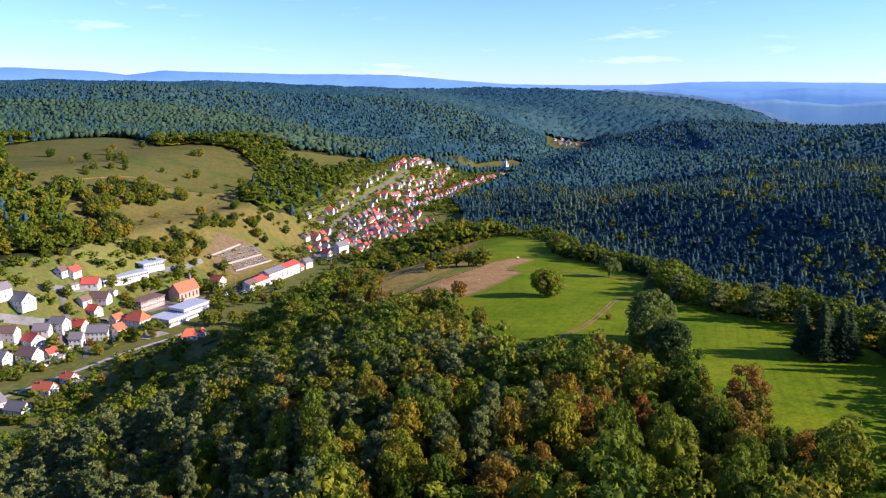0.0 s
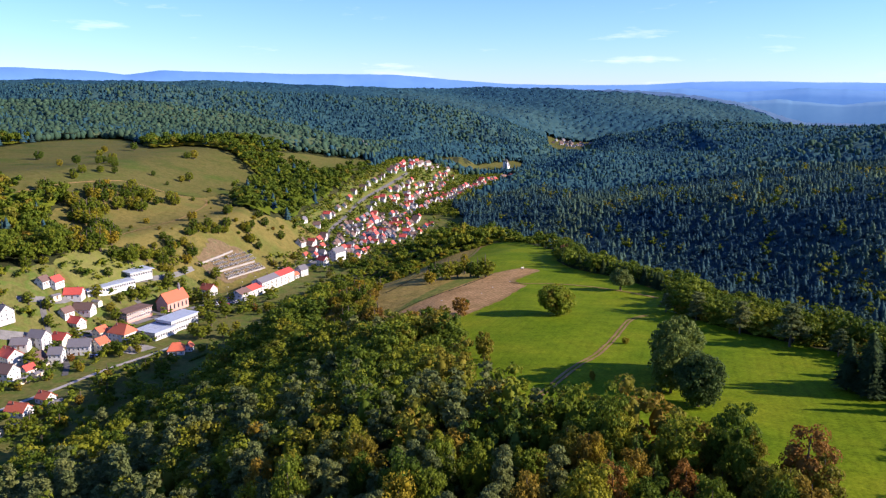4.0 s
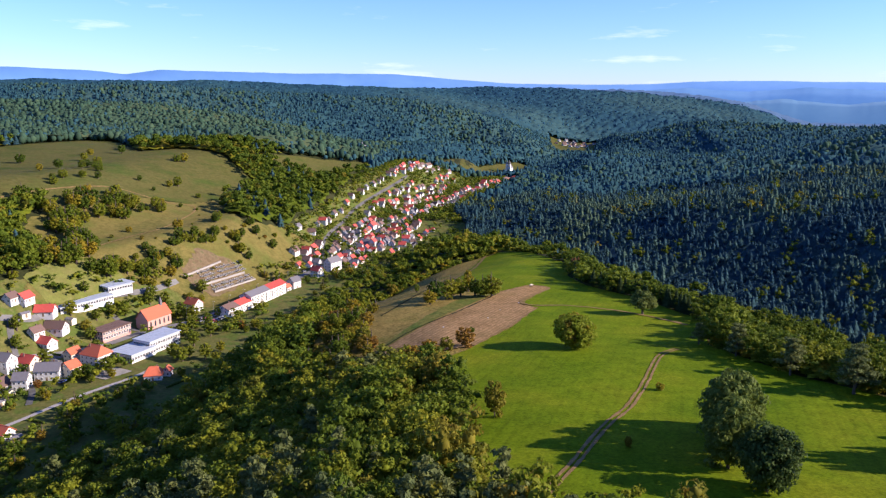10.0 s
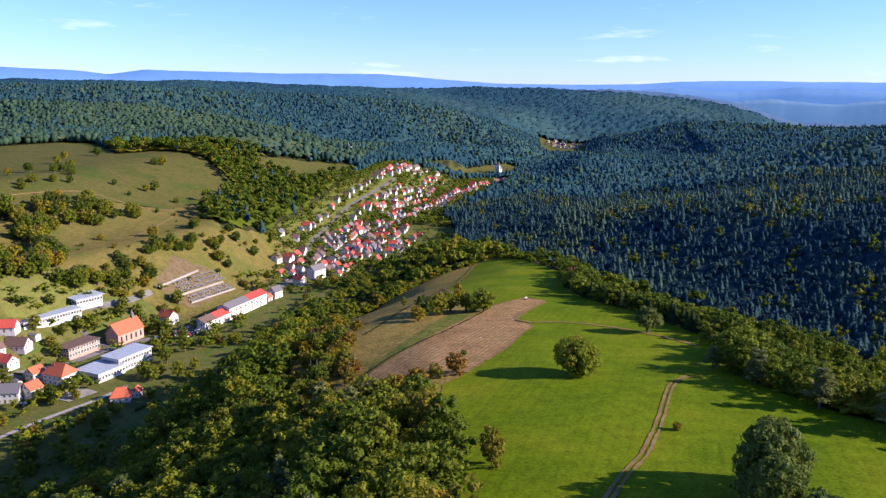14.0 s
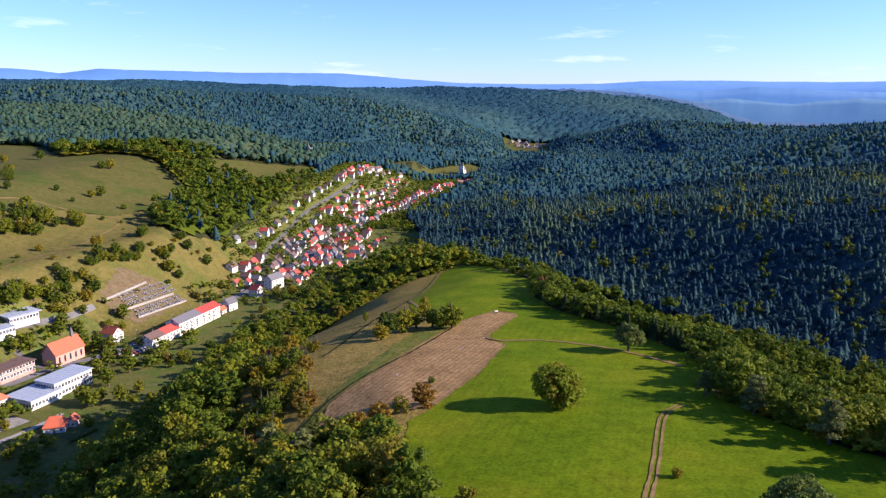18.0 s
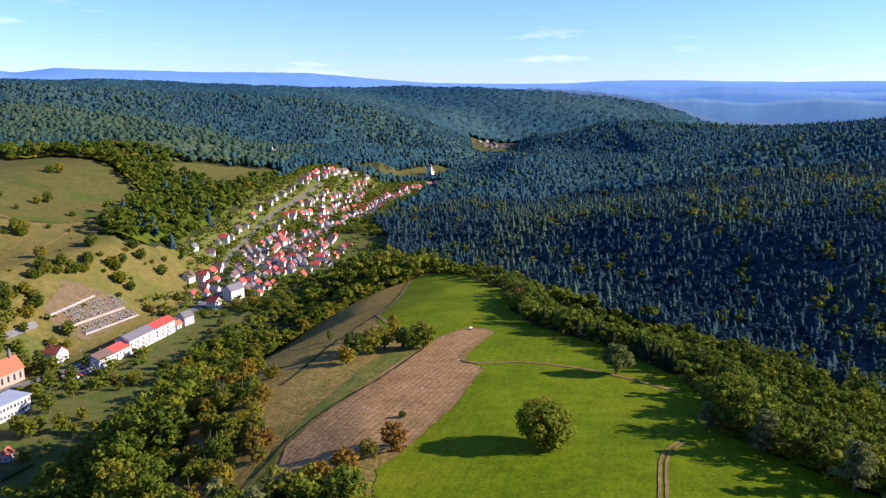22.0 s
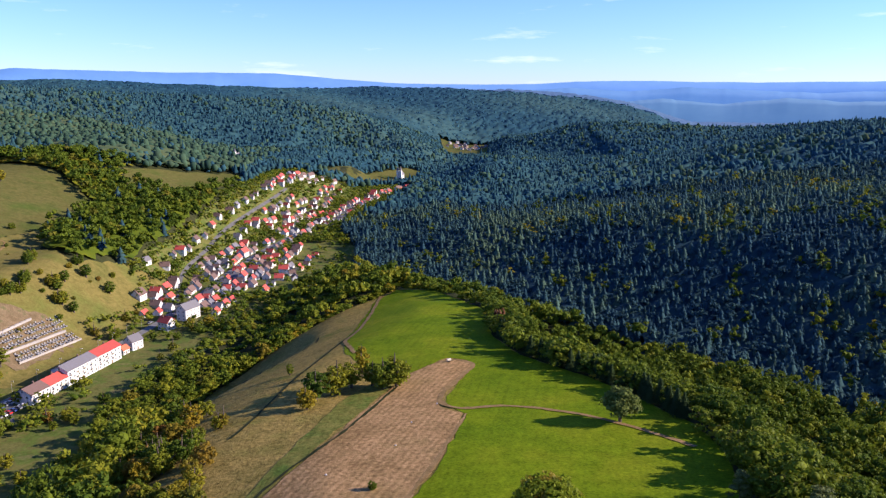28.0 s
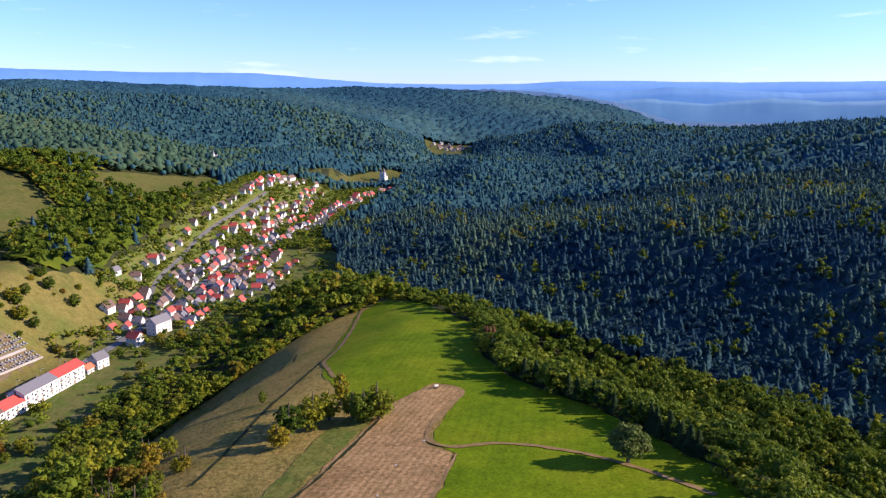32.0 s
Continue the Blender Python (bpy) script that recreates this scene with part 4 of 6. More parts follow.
M["rust_own"] = foliage("rust_needles", ((0.0, (0.16, 0.075, 0.035)), (1.0, (0.20, 0.10, 0.045))), True)
for key, made in fine_kinds.items():
    CROWN[key] = [mesh_from(key + "_crown", v, f, M[key + "_own"]) for v, f in made]
    TRUNK[key] = trunk_mesh(key + "_trunk", 15, 0.26, 31, 0 if key in ("needle", "rust", "larch", "spruce") else 4)
KIND_NAME = {"spruce": "spruce_tree", "rust": "spruce_tree", "larch": "larch_tree", "broad": "broadleaved_tree", "autumn": "autumn_tree", "pine": "pine_tree", "needle": "spruce_tree"}


def tree(key, x, y, scale, label, group="", pick=0, wide=1.0, turn=0.0):
    """One tree with its trunk and crown, standing on the ground."""
    t = thing(KIND_NAME[key], pose(x, y, float(sheet_z(x, y)) - 0.1, 0, 0, turn), label, "tree", group)
    m = Matrix.Diagonal((scale * wide, scale * wide, scale, 1))
    share("trunk", TRUNK[key], t, m)
    share("crown", CROWN[key][pick % len(CROWN[key])], t, m)
    return t


LONE = {
    "oak": mesh_from("oak_crown", *full_crown(51, 12, 7.0, 72, 85, 0.38, 0.0, skirt=True), M["oak"]),
    "dark_oak": mesh_from("dark_oak_crown", *full_crown(52, 15, 7.4, 76, 85, 0.40, 0.0, skirt=True), M["dark_oak"]),
    "ash": mesh_from("ash_crown", *full_crown(53, 18, 7.8, 66, 84, 0.42, -0.04, (0.15, 0.27), skirt=True), M["ash"]),
    "bush": mesh_from("bush_crown", *full_crown(54, 8, 4.3, 24, 40, 0.40, skirt=True), M["broad_own"]),
    "bush_b": mesh_from("bush_crown", *full_crown(55, 9, 3.8, 22, 40, 0.40, skirt=True), M["broad_own"]),
    "yellow_bush": mesh_from("yellow_bush_crown", *full_crown(56, 6, 3.4, 20, 40, 0.34, skirt=True), M["autumn_own"]),
    "lime": mesh_from("lime_crown", *full_crown(58, 10, 4.0, 22, 44, 0.4, 0.06), M["lime"]),
    "pine": mesh_from("lone_pine_crown", *pine_crown(57, 10.0, 6.6, 24, 70, 0.40, 0.36), M["lone_pine"]),
}


def lone(name, key, x, y, label, category="tree", scale=1.0, group="", turn=0.0, trunk=True, wide=1.0):
    """A tree or bush by itself, its crown almost down to the ground."""
    t = thing(name, pose(x, y, float(sheet_z(x, y)) - 0.05, 0, 0, turn), label, category, group)
    m = Matrix.Diagonal((scale * wide, scale * wide, scale, 1))
    share("trunk", TRUNK["broad"], t, m @ Matrix.Diagonal((1.6, 1.6, 0.75, 1) if trunk else (0.6, 0.6, 0.35, 1)))
    share("crown", LONE[key], t, m)
    return t


TREE_LABEL = {"broad": "green broadleaved tree in the woods on the spur", "autumn": "yellowing autumn tree in the woods on the spur", "pine": "blue-green Scots pine in the woods on the spur", "larch": "slender light green larch among the woodland trees"}
x, y, z, rng = woods(4.1, 60, 330, 5)
thin = (y < 194) | (rng.uniform(0, 1, x.size) < 0.44)
x, y, z = x[thin], y[thin], z[thin]
patch = soft_noise(x, y, 45, 1)
west = np.clip(0.32 - x / 75 + patch * 0.7, 0, 1)
p_pine = np.where(y < 190, 0.78 * west, 0.06)
p_autumn = np.where(y < 190, 0.20 + 0.18 * (patch > 0.1), np.where(x > 30, 0.02, 0.13))
rim = axis_gap(x, y, OPEN + OPEN[:1])[0]
p_needle = np.where(y < 190, 0.24 * (rim > 8) * (x > 0), 0.0)
p_autumn = np.where((rim < 9) & (y < 190), 0.42, p_autumn) * (1 - 0.55 * p_pine)
single = np.flatnonzero((y > 88) & (y < 190) & (x > -52) & (x < 62))[:299]
rest = np.ones(x.size, bool)
rest[single] = False
for i in single:
    lot = rng.uniform()
    key = "pine" if lot < p_pine[i] else "autumn" if lot < p_pine[i] + p_autumn[i] else "larch" if lot < p_pine[i] + p_autumn[i] + p_needle[i] else "broad"
    tree(key, x[i], y[i], float(np.clip(rng.normal(0.92, 0.24), 0.45, 1.05 if key in ("larch", "pine") else 1.35) * edge_scale(x[i], y[i])), TREE_LABEL[key], "woodland trees on the spur", int(rng.integers(9)), float(rng.uniform(0.52, 0.82)) * (1.15 if key == "larch" else 1.0), float(rng.uniform(0, 360)))
x, y, z, patch, p_pine, p_autumn, p_needle = (k[rest] for k in (x, y, z, patch, p_pine, p_autumn, p_needle))
low = y < 194
shares = {"pine": p_pine, "autumn": p_autumn, "larch": p_needle, "broad": 1 - p_pine - p_autumn - p_needle}
plant("spur_woods", slim_kinds, {k: v[low] for k, v in shares.items()}, x[low], y[low], z[low], rng, 0.95)
x, y, z = x[~low], y[~low], z[~low]
p_pine, p_autumn, p_needle = p_pine[~low], p_autumn[~low], p_needle[~low]
plant("spur_edge_woods", near_kinds, {"pine": p_pine, "autumn": p_autumn, "larch": p_needle, "broad": 1 - p_pine - p_autumn - p_needle}, x, y, z, rng, 1.0)

hill_kinds = {
    "needle": [spruce_crown(s, 14.5, 4.1, 5, 7, 9, 0.9) for s in (81, 82, 83)],
    "fir": [full_crown(s, 13.5, 3.4, 4, 11, 0.8, 0.3, (0.36, 0.48)) for s in (84, 85)] + [spruce_crown(s, 13, 3.9, 4, 6, 8, 0.8) for s in (88, 89)],
    "broad": [full_crown(s, 14, 3.8, 5, 12, 0.8, 0.3, (0.34, 0.46)) for s in (86, 87)],
}


def valley_shares(x, y, patch):
    side2, side1 = axis_gap(x, y, SIDE_AXIS)[1], axis_gap(x, y, MAIN_AXIS)[1]
    hill_right = ((side2 < 0) | (y > 800)) & (side1 > 0)
    p_needle = np.clip(np.where(hill_right, 0.66 + 0.2 * patch, np.where(side1 < 0, 0.02 + 0.08 * (patch > 0.25), 0.0)), 0, 0.9)
    p_pine = np.where(hill_right, 0.42, 0.0)
    p_autumn = np.where(hill_right | (x > 20), 0.0, 0.08)
    return p_needle * (1 - p_pine - p_autumn), p_pine, p_autumn


x, y, z, rng = woods(6.9, 330, 560, 6)
keep = ~right_hill(x, y)
x, y, z = x[keep], y[keep], z[keep]
p_needle, p_pine, p_autumn = valley_shares(x, y, soft_noise(x, y, 80, 2))
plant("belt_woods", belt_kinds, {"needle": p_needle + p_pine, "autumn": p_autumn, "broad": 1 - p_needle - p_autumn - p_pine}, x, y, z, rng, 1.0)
x, y, z, rng = woods(6.6, 560, 1000, 16)
keep = ~right_hill(x, y)
x, y, z = x[keep], y[keep], z[keep]
p_needle, p_pine, p_autumn = valley_shares(x, y, soft_noise(x, y, 80, 2))
plant("valley_woods", mid_kinds, {"needle": p_needle, "fir": p_pine, "autumn": p_autumn, "broad": 1 - p_needle - p_autumn - p_pine}, x, y, z, rng, 1.0)
x, y, z, rng = woods(5.3, 330, 1000, 17)
keep = right_hill(x, y)
x, y, z = x[keep], y[keep], z[keep]
patch = soft_noise(x, y, 60, 5)
p_broad = np.clip(0.03 + 0.14 * (patch > 0.3), 0, 1)
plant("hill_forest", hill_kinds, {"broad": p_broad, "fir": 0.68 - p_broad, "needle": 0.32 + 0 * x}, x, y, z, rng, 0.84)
x, y, z, rng = woods(7.6, 1000, 2160, 7)
patch = soft_noise(x, y, 160, 3)
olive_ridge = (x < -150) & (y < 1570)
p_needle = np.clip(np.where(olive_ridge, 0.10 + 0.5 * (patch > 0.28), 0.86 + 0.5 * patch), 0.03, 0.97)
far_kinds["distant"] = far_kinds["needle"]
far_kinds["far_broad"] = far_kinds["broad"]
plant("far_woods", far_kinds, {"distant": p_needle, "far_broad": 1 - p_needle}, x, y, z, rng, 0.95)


def canopy(name, cell, r0, r1, lift, uneven, material, seed, label, where=None):
    """The closed leaf roof of the woods as one uneven sheet."""
    rng = np.random.default_rng(seed)
    xs, ys = np.arange(-0.72 * r1 - 60, 0.82 * r1 + 90, cell), np.arange(20, r1 + 20, cell)
    gx, gy = np.meshgrid(xs, ys)
    px, py = gx + rng.uniform(-0.35, 0.35, gx.shape) * cell, gy + rng.uniform(-0.35, 0.35, gx.shape) * cell
    d = np.hypot(px, py)
    ok = (d >= r0) & (d < r1) & (px > -0.67 * (py + 6) - 12) & (px < np.maximum(0.53 * (py + 6) + 55, 0.77 * (py - 180) + 55))
    for poly in CLEAR:
        ok &= ~inside(px, py, poly)
    if where:
        ok &= where(px, py)
    pz = sheet_z(px, py) + lift + rng.uniform(-uneven, uneven, gx.shape)
    full = ok[:-1, :-1] & ok[1:, :-1] & ok[:-1, 1:] & ok[1:, 1:]
    idx = np.arange(gx.size).reshape(gx.shape)
    a, b, c, e = idx[:-1, :-1][full], idx[:-1, 1:][full], idx[1:, 1:][full], idx[1:, :-1][full]
    tris = np.concatenate([np.stack([a, b, c], 1), np.stack([a, c, e], 1)])
    used, inv = np.unique(tris, return_inverse=True)
    v = np.column_stack([px.ravel(), py.ravel(), pz.ravel()])[used]
    tone = np.clip(0.45 + 0.55 * np.sin(v[:, 0] / 210 + 1.7 * np.sin(v[:, 1] / 330)) * np.sin(v[:, 1] / 170 + v[:, 0] / 400) + rng.normal(0, 0.16, len(v)), 0, 0.97)
    ob = new(name, mesh_from(name, v, inv.reshape(-1, 3), material, tone))
    return tagged(ob, label, "trees", kind="stuff")


# leaf-coloured sheets added below the crowns to brighten black gaps between trees
canopy("hill_undergrowth", 4.5, 330, 1000, 5.0, 1.8, M["needle"], 61, "sheet of lower growth filling dark gaps in the hill forest", right_hill)
canopy("slope_undergrowth", 4.5, 560, 1000, 2.2, 1.2, M["broad"], 64, "sheet of lower growth filling dark gaps in the valley slope woods", lambda x, y: ~right_hill(x, y) & ((x < -100) | (y > 640)))
canopy("far_undergrowth", 7.0, 1000, 2160, 6.5, 4.0, M["distant"], 62, "sheet of lower growth filling dark gaps in the far forest", lambda x, y: (x > -158) | (y > 1562))
canopy("ridge_undergrowth", 9.0, 1000, 2000, 7.0, 2.5, M["far_broad"], 66, "sheet of lower growth filling dark gaps on the broadleaved ridge", lambda x, y: (x < -142) & (y < 1578))
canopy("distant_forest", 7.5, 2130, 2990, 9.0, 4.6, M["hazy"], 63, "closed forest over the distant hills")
canopy("blue_forest", 13.0, 2960, 4350, 11.0, 4.2, M["haze_wood"], 65, "closed forest over the farthest hills, glowing faintly blue for haze")
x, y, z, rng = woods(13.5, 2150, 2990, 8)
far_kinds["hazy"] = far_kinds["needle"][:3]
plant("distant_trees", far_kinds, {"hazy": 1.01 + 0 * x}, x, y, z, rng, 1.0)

# shrubs along the edges of the open ground
rng = np.random.default_rng(71)
rows = []
for (ax, ay), (bx, by) in zip(OPEN, OPEN[1:] + OPEN[:1]):
    length = math.hypot(bx - ax, by - ay)
    for k in range(int(length / 1.5)):
        t, off = rng.uniform(), rng.uniform(0.8, 6.5)
        a, b = ax + (bx - ax) * t - (by - ay) / length * off, ay + (by - ay) * t + (bx - ax) / length * off
        if inside(a, b, OPEN) or math.hypot(a - 68, b - 120) < 5:
            a, b = ax + (bx - ax) * t + (by - ay) / length * off, ay + (by - ay) * t - (bx - ax) / length * off
        if a > 40 and b > 300 and rng.uniform() < 0.8:
            continue
        if not inside(a, b, OPEN) and math.hypot(a - 68, b - 120) > 5:
            rows.append((a, b, 0, rng.uniform(0.22, 0.46), rng.uniform(0.1, 1.0)))
rows = np.array(rows)
rows[:, 2] = sheet_z(rows[:, 0], rows[:, 1]) - 0.6
shrub_kinds = [broad_crown(s, 14, 5.0, 6, 16, 1.0, low=0.0, full=True) for s in (38, 39)]
gather("edge_shrubs", "leafy shrubs along the edge of the woods", "shrubs", shrub_kinds, M["broad"], rows, 9)

# ---- single trees and bushes ----
lone("oak_tree", "oak", 31, 292.2, "round lone oak, green turning rust, on the open field", wide=1.05)
lone("oak_tree", "dark_oak", 52, 180.5, "dark broad oak standing in the green field", scale=0.84, wide=0.95)
for a, b, k, turn in ((48.5, 191, 0.86, 0), (51, 199, 1.0, 130), (54.5, 206, 0.92, 230), (56.5, 213, 0.82, 310)):
    lone("ash_tree", "ash", a, b, "tall pale green ash in the clump beside the dark oak", scale=k, group="ashes beside the oak", turn=turn, wide=0.86)
lone("pine_tree", "pine", 65.5, 354, "spreading dark lone pine beside the field track", scale=1.0)
for i, (a, b, s, k) in enumerate(((-23, 384.3, 0.7, "bush"), (-21, 392.1, 0.95, "bush_b"), (-15, 398.1, 1.0, "bush"), (-10, 403.4, 0.85, "bush_b"), (1, 398.2, 0.95, "bush"), (5, 400.2, 1.05, "bush"), (-3, 403.2, 0.8, "bush_b"))):
    lone("broadleaved_tree", k, a, b, "dense green tree in the clump beside the stubble", "tree", s * 1.22, "clump beside the stubble", i * 70)
lone("broadleaved_tree", "bush_b", -6.5, 417.2, "slim upright tree at the top of the clump", scale=1.3, wide=0.55)
lone("broadleaved_tree", "bush_b", -33.6, 433.9, "small oval tree alone on the dry slope", scale=0.55, wide=0.75)
for i, (a, b, s) in enumerate(((-5, 296.4, 1.15), (-11, 292.1, 0.8), (-16, 285, 1.0), (-20.9, 278.4, 1.2), (-28.7, 275, 1.2))):
    lone("bush", "yellow_bush", a, b, "yellow-green bush at the foot of the stubble", "bush", s, "bushes by the stubble", i * 50, False)
lone("bush", "bush", -3, 319.3, "low dark bush in the stubble", "bush", 0.28, trunk=False)
lone("bush", "bush", 47.5, 244, "small green shrub beside the farm track", "bush", 0.3, trunk=False)
lone("bush", "yellow_bush", 4, 222.2, "rust-leaved young tree at the wood's edge", "bush", 1.5, trunk=False, wide=0.6)
rng = np.random.default_rng(41)
for i in range(70):
    a, b = -50 + rng.normal(0, 9), 296 + rng.uniform(-14, 110)
    a -= (b - 300) * 0.20
    if inside(a, b, OPEN) and not inside(a, b, PLOUGH) and not inside(a, b, VERGE):
        lone("bush", "yellow_bush" if i % 3 else "bush", a, b, "small yellowing scrub on the dry slope", "bush", rng.uniform(0.5, 1.1) * (1 if i % 3 else 0.8), "scrub on the dry slope", i * 40, False)
for i, (a, b, s) in enumerate(((92, 197, 0.85), (95.5, 194, 1.0), (98, 198.5, 0.9), (94, 190, 0.8), (99, 191, 0.95), (103, 195, 0.9), (101, 202, 0.75))):
    tree("spruce", a, b, s, "tall dark spruce in a small group at the field's edge", "group of spruces", i, 1.3, i * 50)
for i in range(20):
    a, b = rng.uniform(106, 128), rng.uniform(150, 212)
    if not inside(a, b, OPEN):
        tree("spruce", a, b, rng.uniform(0.85, 1.15), "tall dark spruce at the edge of the forest", "tall spruces at the field's corner", i, 1.2, i * 57)
for i, (a, b, s) in enumerate(((88, 262, 0.75), (97, 244, 0.9), (106, 232, 0.55), (80, 284, 0.7), (73, 300, 0.5))):
    tree("pine", a, b, s, "blue-green pine standing before the belt of trees", "pines along the field", i, 1.5, i * 70)
lone("bush", "yellow_bush", 31.3, 201, "thin young sapling in the crop", "bush", 0.45, trunk=False, wide=0.6)
for i in range(34):
    a, b = -52 + rng.normal(0, 9), rng.uniform(282, 400)
    a -= max(0, b - 340) * 0.22
    if inside(a, b, OPEN) and not inside(a, b, PLOUGH) and not inside(a, b, VERGE):
        lone("slope_tree", "yellow_bush" if i % 4 == 0 else "bush" if i % 2 else "bush_b", a, b, "light green young tree standing apart on the dry slope", "tree", rng.uniform(0.55, 1.0), "trees on the dry slope", i * 61)
# row of young spruces before the belt of trees
line = [(50, 478), (53, 436), (62, 415), (73, 396), (83, 352)]
for (ax, ay), (bx, by) in zip(line, line[1:]):
    n = int(math.hypot(bx - ax, by - ay) / 2.6)
    for k in range(n):
        a, b = ax + (bx - ax) * k / n + rng.uniform(0.5, 3.5), ay + (by - ay) * k / n + rng.uniform(-0.8, 0.8)
        tree("spruce", a, b, rng.uniform(0.42, 0.58), "young dark spruce in the row beside the field", "row of spruces", k, 1.25, k * 47)
for k in range(7):
    tree("rust", 50 + rng.uniform(0, 7), 482 + rng.uniform(0, 12), rng.uniform(0.5, 0.62), "rust-brown dying spruce at the row's end", "dying spruces", k, 1.3, k * 60)
# hedges and thickets on the slope over the village
SPOTS = ((-300, 573, 7), (-300, 601, 7), (-294, 619, 6), (-287, 632, 4), (-272, 629, 5), (-278, 600, 6), (-287, 571, 6), (-261, 636, 3), (-289, 551, 5), (-259, 487, 5), (-250, 497, 5), (-241, 507, 5), (-235, 516, 4), (-262, 500, 4), (-319, 570, 4), (-223, 534, 4), (-217, 546, 5), (-210, 551, 4), (-211, 571, 5), (-206, 586, 4), (-199, 600, 4), (-191, 614, 3), (-181, 604, 4), (-213, 593, 2), (-216, 522, 3), (-179, 646, 3), (-209, 632, 4), (-150, 668, 2), (-228, 518, 3), (-252, 520, 4), (-262, 528, 4), (-272, 540, 4))
for a0, b0, n in SPOTS:
    for k in range(n):
        a, b = a0 + rng.normal(0, 4), b0 + rng.normal(0, 5)
        if inside(a, b, YARD):
            continue
        lone("thicket_tree", "bush" if k % 2 else "bush_b", a, b, "bushy tree in a thicket on the valley slope", "tree", rng.uniform(0.7, 1.2) * (1.25 if a < -232 else 0.9), "thickets on the valley slope", k * 77)
for i in range(50):
    a, b = rng.uniform(-290, -150), rng.uniform(490, 690)
    if inside(a, b, SLOPE_MEADOW):
        lone("bush", "yellow_bush" if i % 2 else "bush", a, b, "low scattered bush on the sunburnt meadow", "bush", rng.uniform(0.25, 0.65), "bushes on the meadow", i * 31, False)
for i, (a, b, s) in enumerate(((-304, 812, 0.75), (-309, 806, 0.6), (-279, 713, 0.5), (-326, 656, 0.45), (-318, 664, 0.5), (-334, 640, 0.6), (-340, 700, 0.5), (-352, 730, 0.6), (-380, 760, 0.6), (-366, 690, 0.7), (-345, 690, 0.6), (-330, 690, 0.55), (-300, 700, 0.4), (-331, 621, 0.5), (-336, 628, 0.45), (-326, 654, 0.5), (-347, 702, 0.55), (-341, 712, 0.5), (-362, 655, 0.5), (-425, 731, 0.7), (-376, 828, 0.7), (-395, 800, 0.6), (-276, 724, 0.7), (-252, 709, 0.4), (-282, 687, 0.3))):
    lone("broadleaved_tree", "bush" if i % 2 else "bush_b", a, b, "dark single tree on the upper pasture", "tree", s * 1.6, "trees on the pasture", i * 60)
# gardens
ROADS = [MAIN_ROAD, UPPER_ROAD, SLOPE_LANE, RIVER_PATH]

# ---- houses ----
def window_mesh():
    bm = bmesh.new()
    box(bm, -0.6, -0.06, -0.7, 0.6, 0.05, 0.7)
    for f in bm.faces:
        f.material_index = 0
    box(bm, -0.48, -0.075, -0.58, -0.04, -0.055, 0.58)
    box(bm, 0.04, -0.075, -0.58, 0.48, -0.055, 0.58)
    bm.faces.ensure_lookup_table()
    for f in bm.faces[6:]:
        f.material_index = 1
    me = bpy.data.meshes.new("window")
    bm.to_mesh(me)
    bm.free()
    me.materials.append(M["frame"])
    me.materials.append(M["glass"])
    return me


def door_mesh():
    bm = bmesh.new()
    box(bm, -0.55, -0.06, 0, 0.55, 0.05, 2.15)
    box(bm, -0.45, -0.09, 0.05, 0.45, -0.05, 2.05)
    me = bpy.data.meshes.new("door")
    bm.to_mesh(me)
    bm.free()
    me.materials.append(M["wood"])
    return me


WINDOW, DOOR = window_mesh(), door_mesh()
ROOF_WORD = {"roof_red": "red tiled", "roof_orange": "bright orange tiled", "roof_brown": "weathered brown tiled", "roof_grey": "dark grey slate", "roof_flat": "pale sheet metal"}
WALL_WORD = {"wall_white": "white", "wall_cream": "cream", "wall_pink": "pink sandstone"}


def gable_wall(l, w, eave, ridge, foot=2.2):
    bm = bmesh.new()
    a, b = l / 2, w / 2
    v = [bm.verts.new(c) for c in ((-a, -b, -foot), (a, -b, -foot), (a, b, -foot), (-a, b, -foot), (-a, -b, eave), (a, -b, eave), (a, b, eave), (-a, b, eave), (-a, 0, ridge), (a, 0, ridge))]
    for f in ((0, 1, 5, 4), (2, 3, 7, 6), (1, 2, 6, 9, 5), (3, 0, 4, 8, 7), (4, 5, 9, 8), (6, 7, 8, 9), (0, 3, 2, 1)):
        bm.faces.new([v[i] for i in f])
    return bm


def gable_roof(l, w, eave, ridge, over=0.5, thick=0.28, hip=0.0):
    """Two slopes with thickness and overhang; hip: how far the ridge ends draw in."""
    bm = bmesh.new()
    a, b = l / 2 + over, w / 2 + over
    drop = (ridge - eave) / (w / 2) * over
    up, lo = ridge + 0.12, eave - drop + 0.12
    rows = []
    for dz in (0, thick):
        rows.append([bm.verts.new(c) for c in ((-a, -b, lo + dz), (a, -b, lo + dz), (a, b, lo + dz), (-a, b, lo + dz), (-a + hip, 0, up + dz), (a - hip, 0, up + dz))])
    d, t = rows
    for f in ((0, 1, 5, 4), (2, 3, 4, 5)):
        bm.faces.new([t[i] for i in f])
        bm.faces.new([d[i] for i in reversed(f)])
    if hip:
        for f in ((1, 2, 5), (3, 0, 4)):
            bm.faces.new([t[i] for i in f])
            bm.faces.new([d[i] for i in reversed(f)])
    ring = ((0, 1), (1, 2), (2, 3), (3, 0)) if hip else ((0, 1), (1, 5), (5, 2), (2, 3), (3, 4), (4, 0))
    for i, j in ring:
        bm.faces.new((d[i], d[j], t[j], t[i]))
    return bm


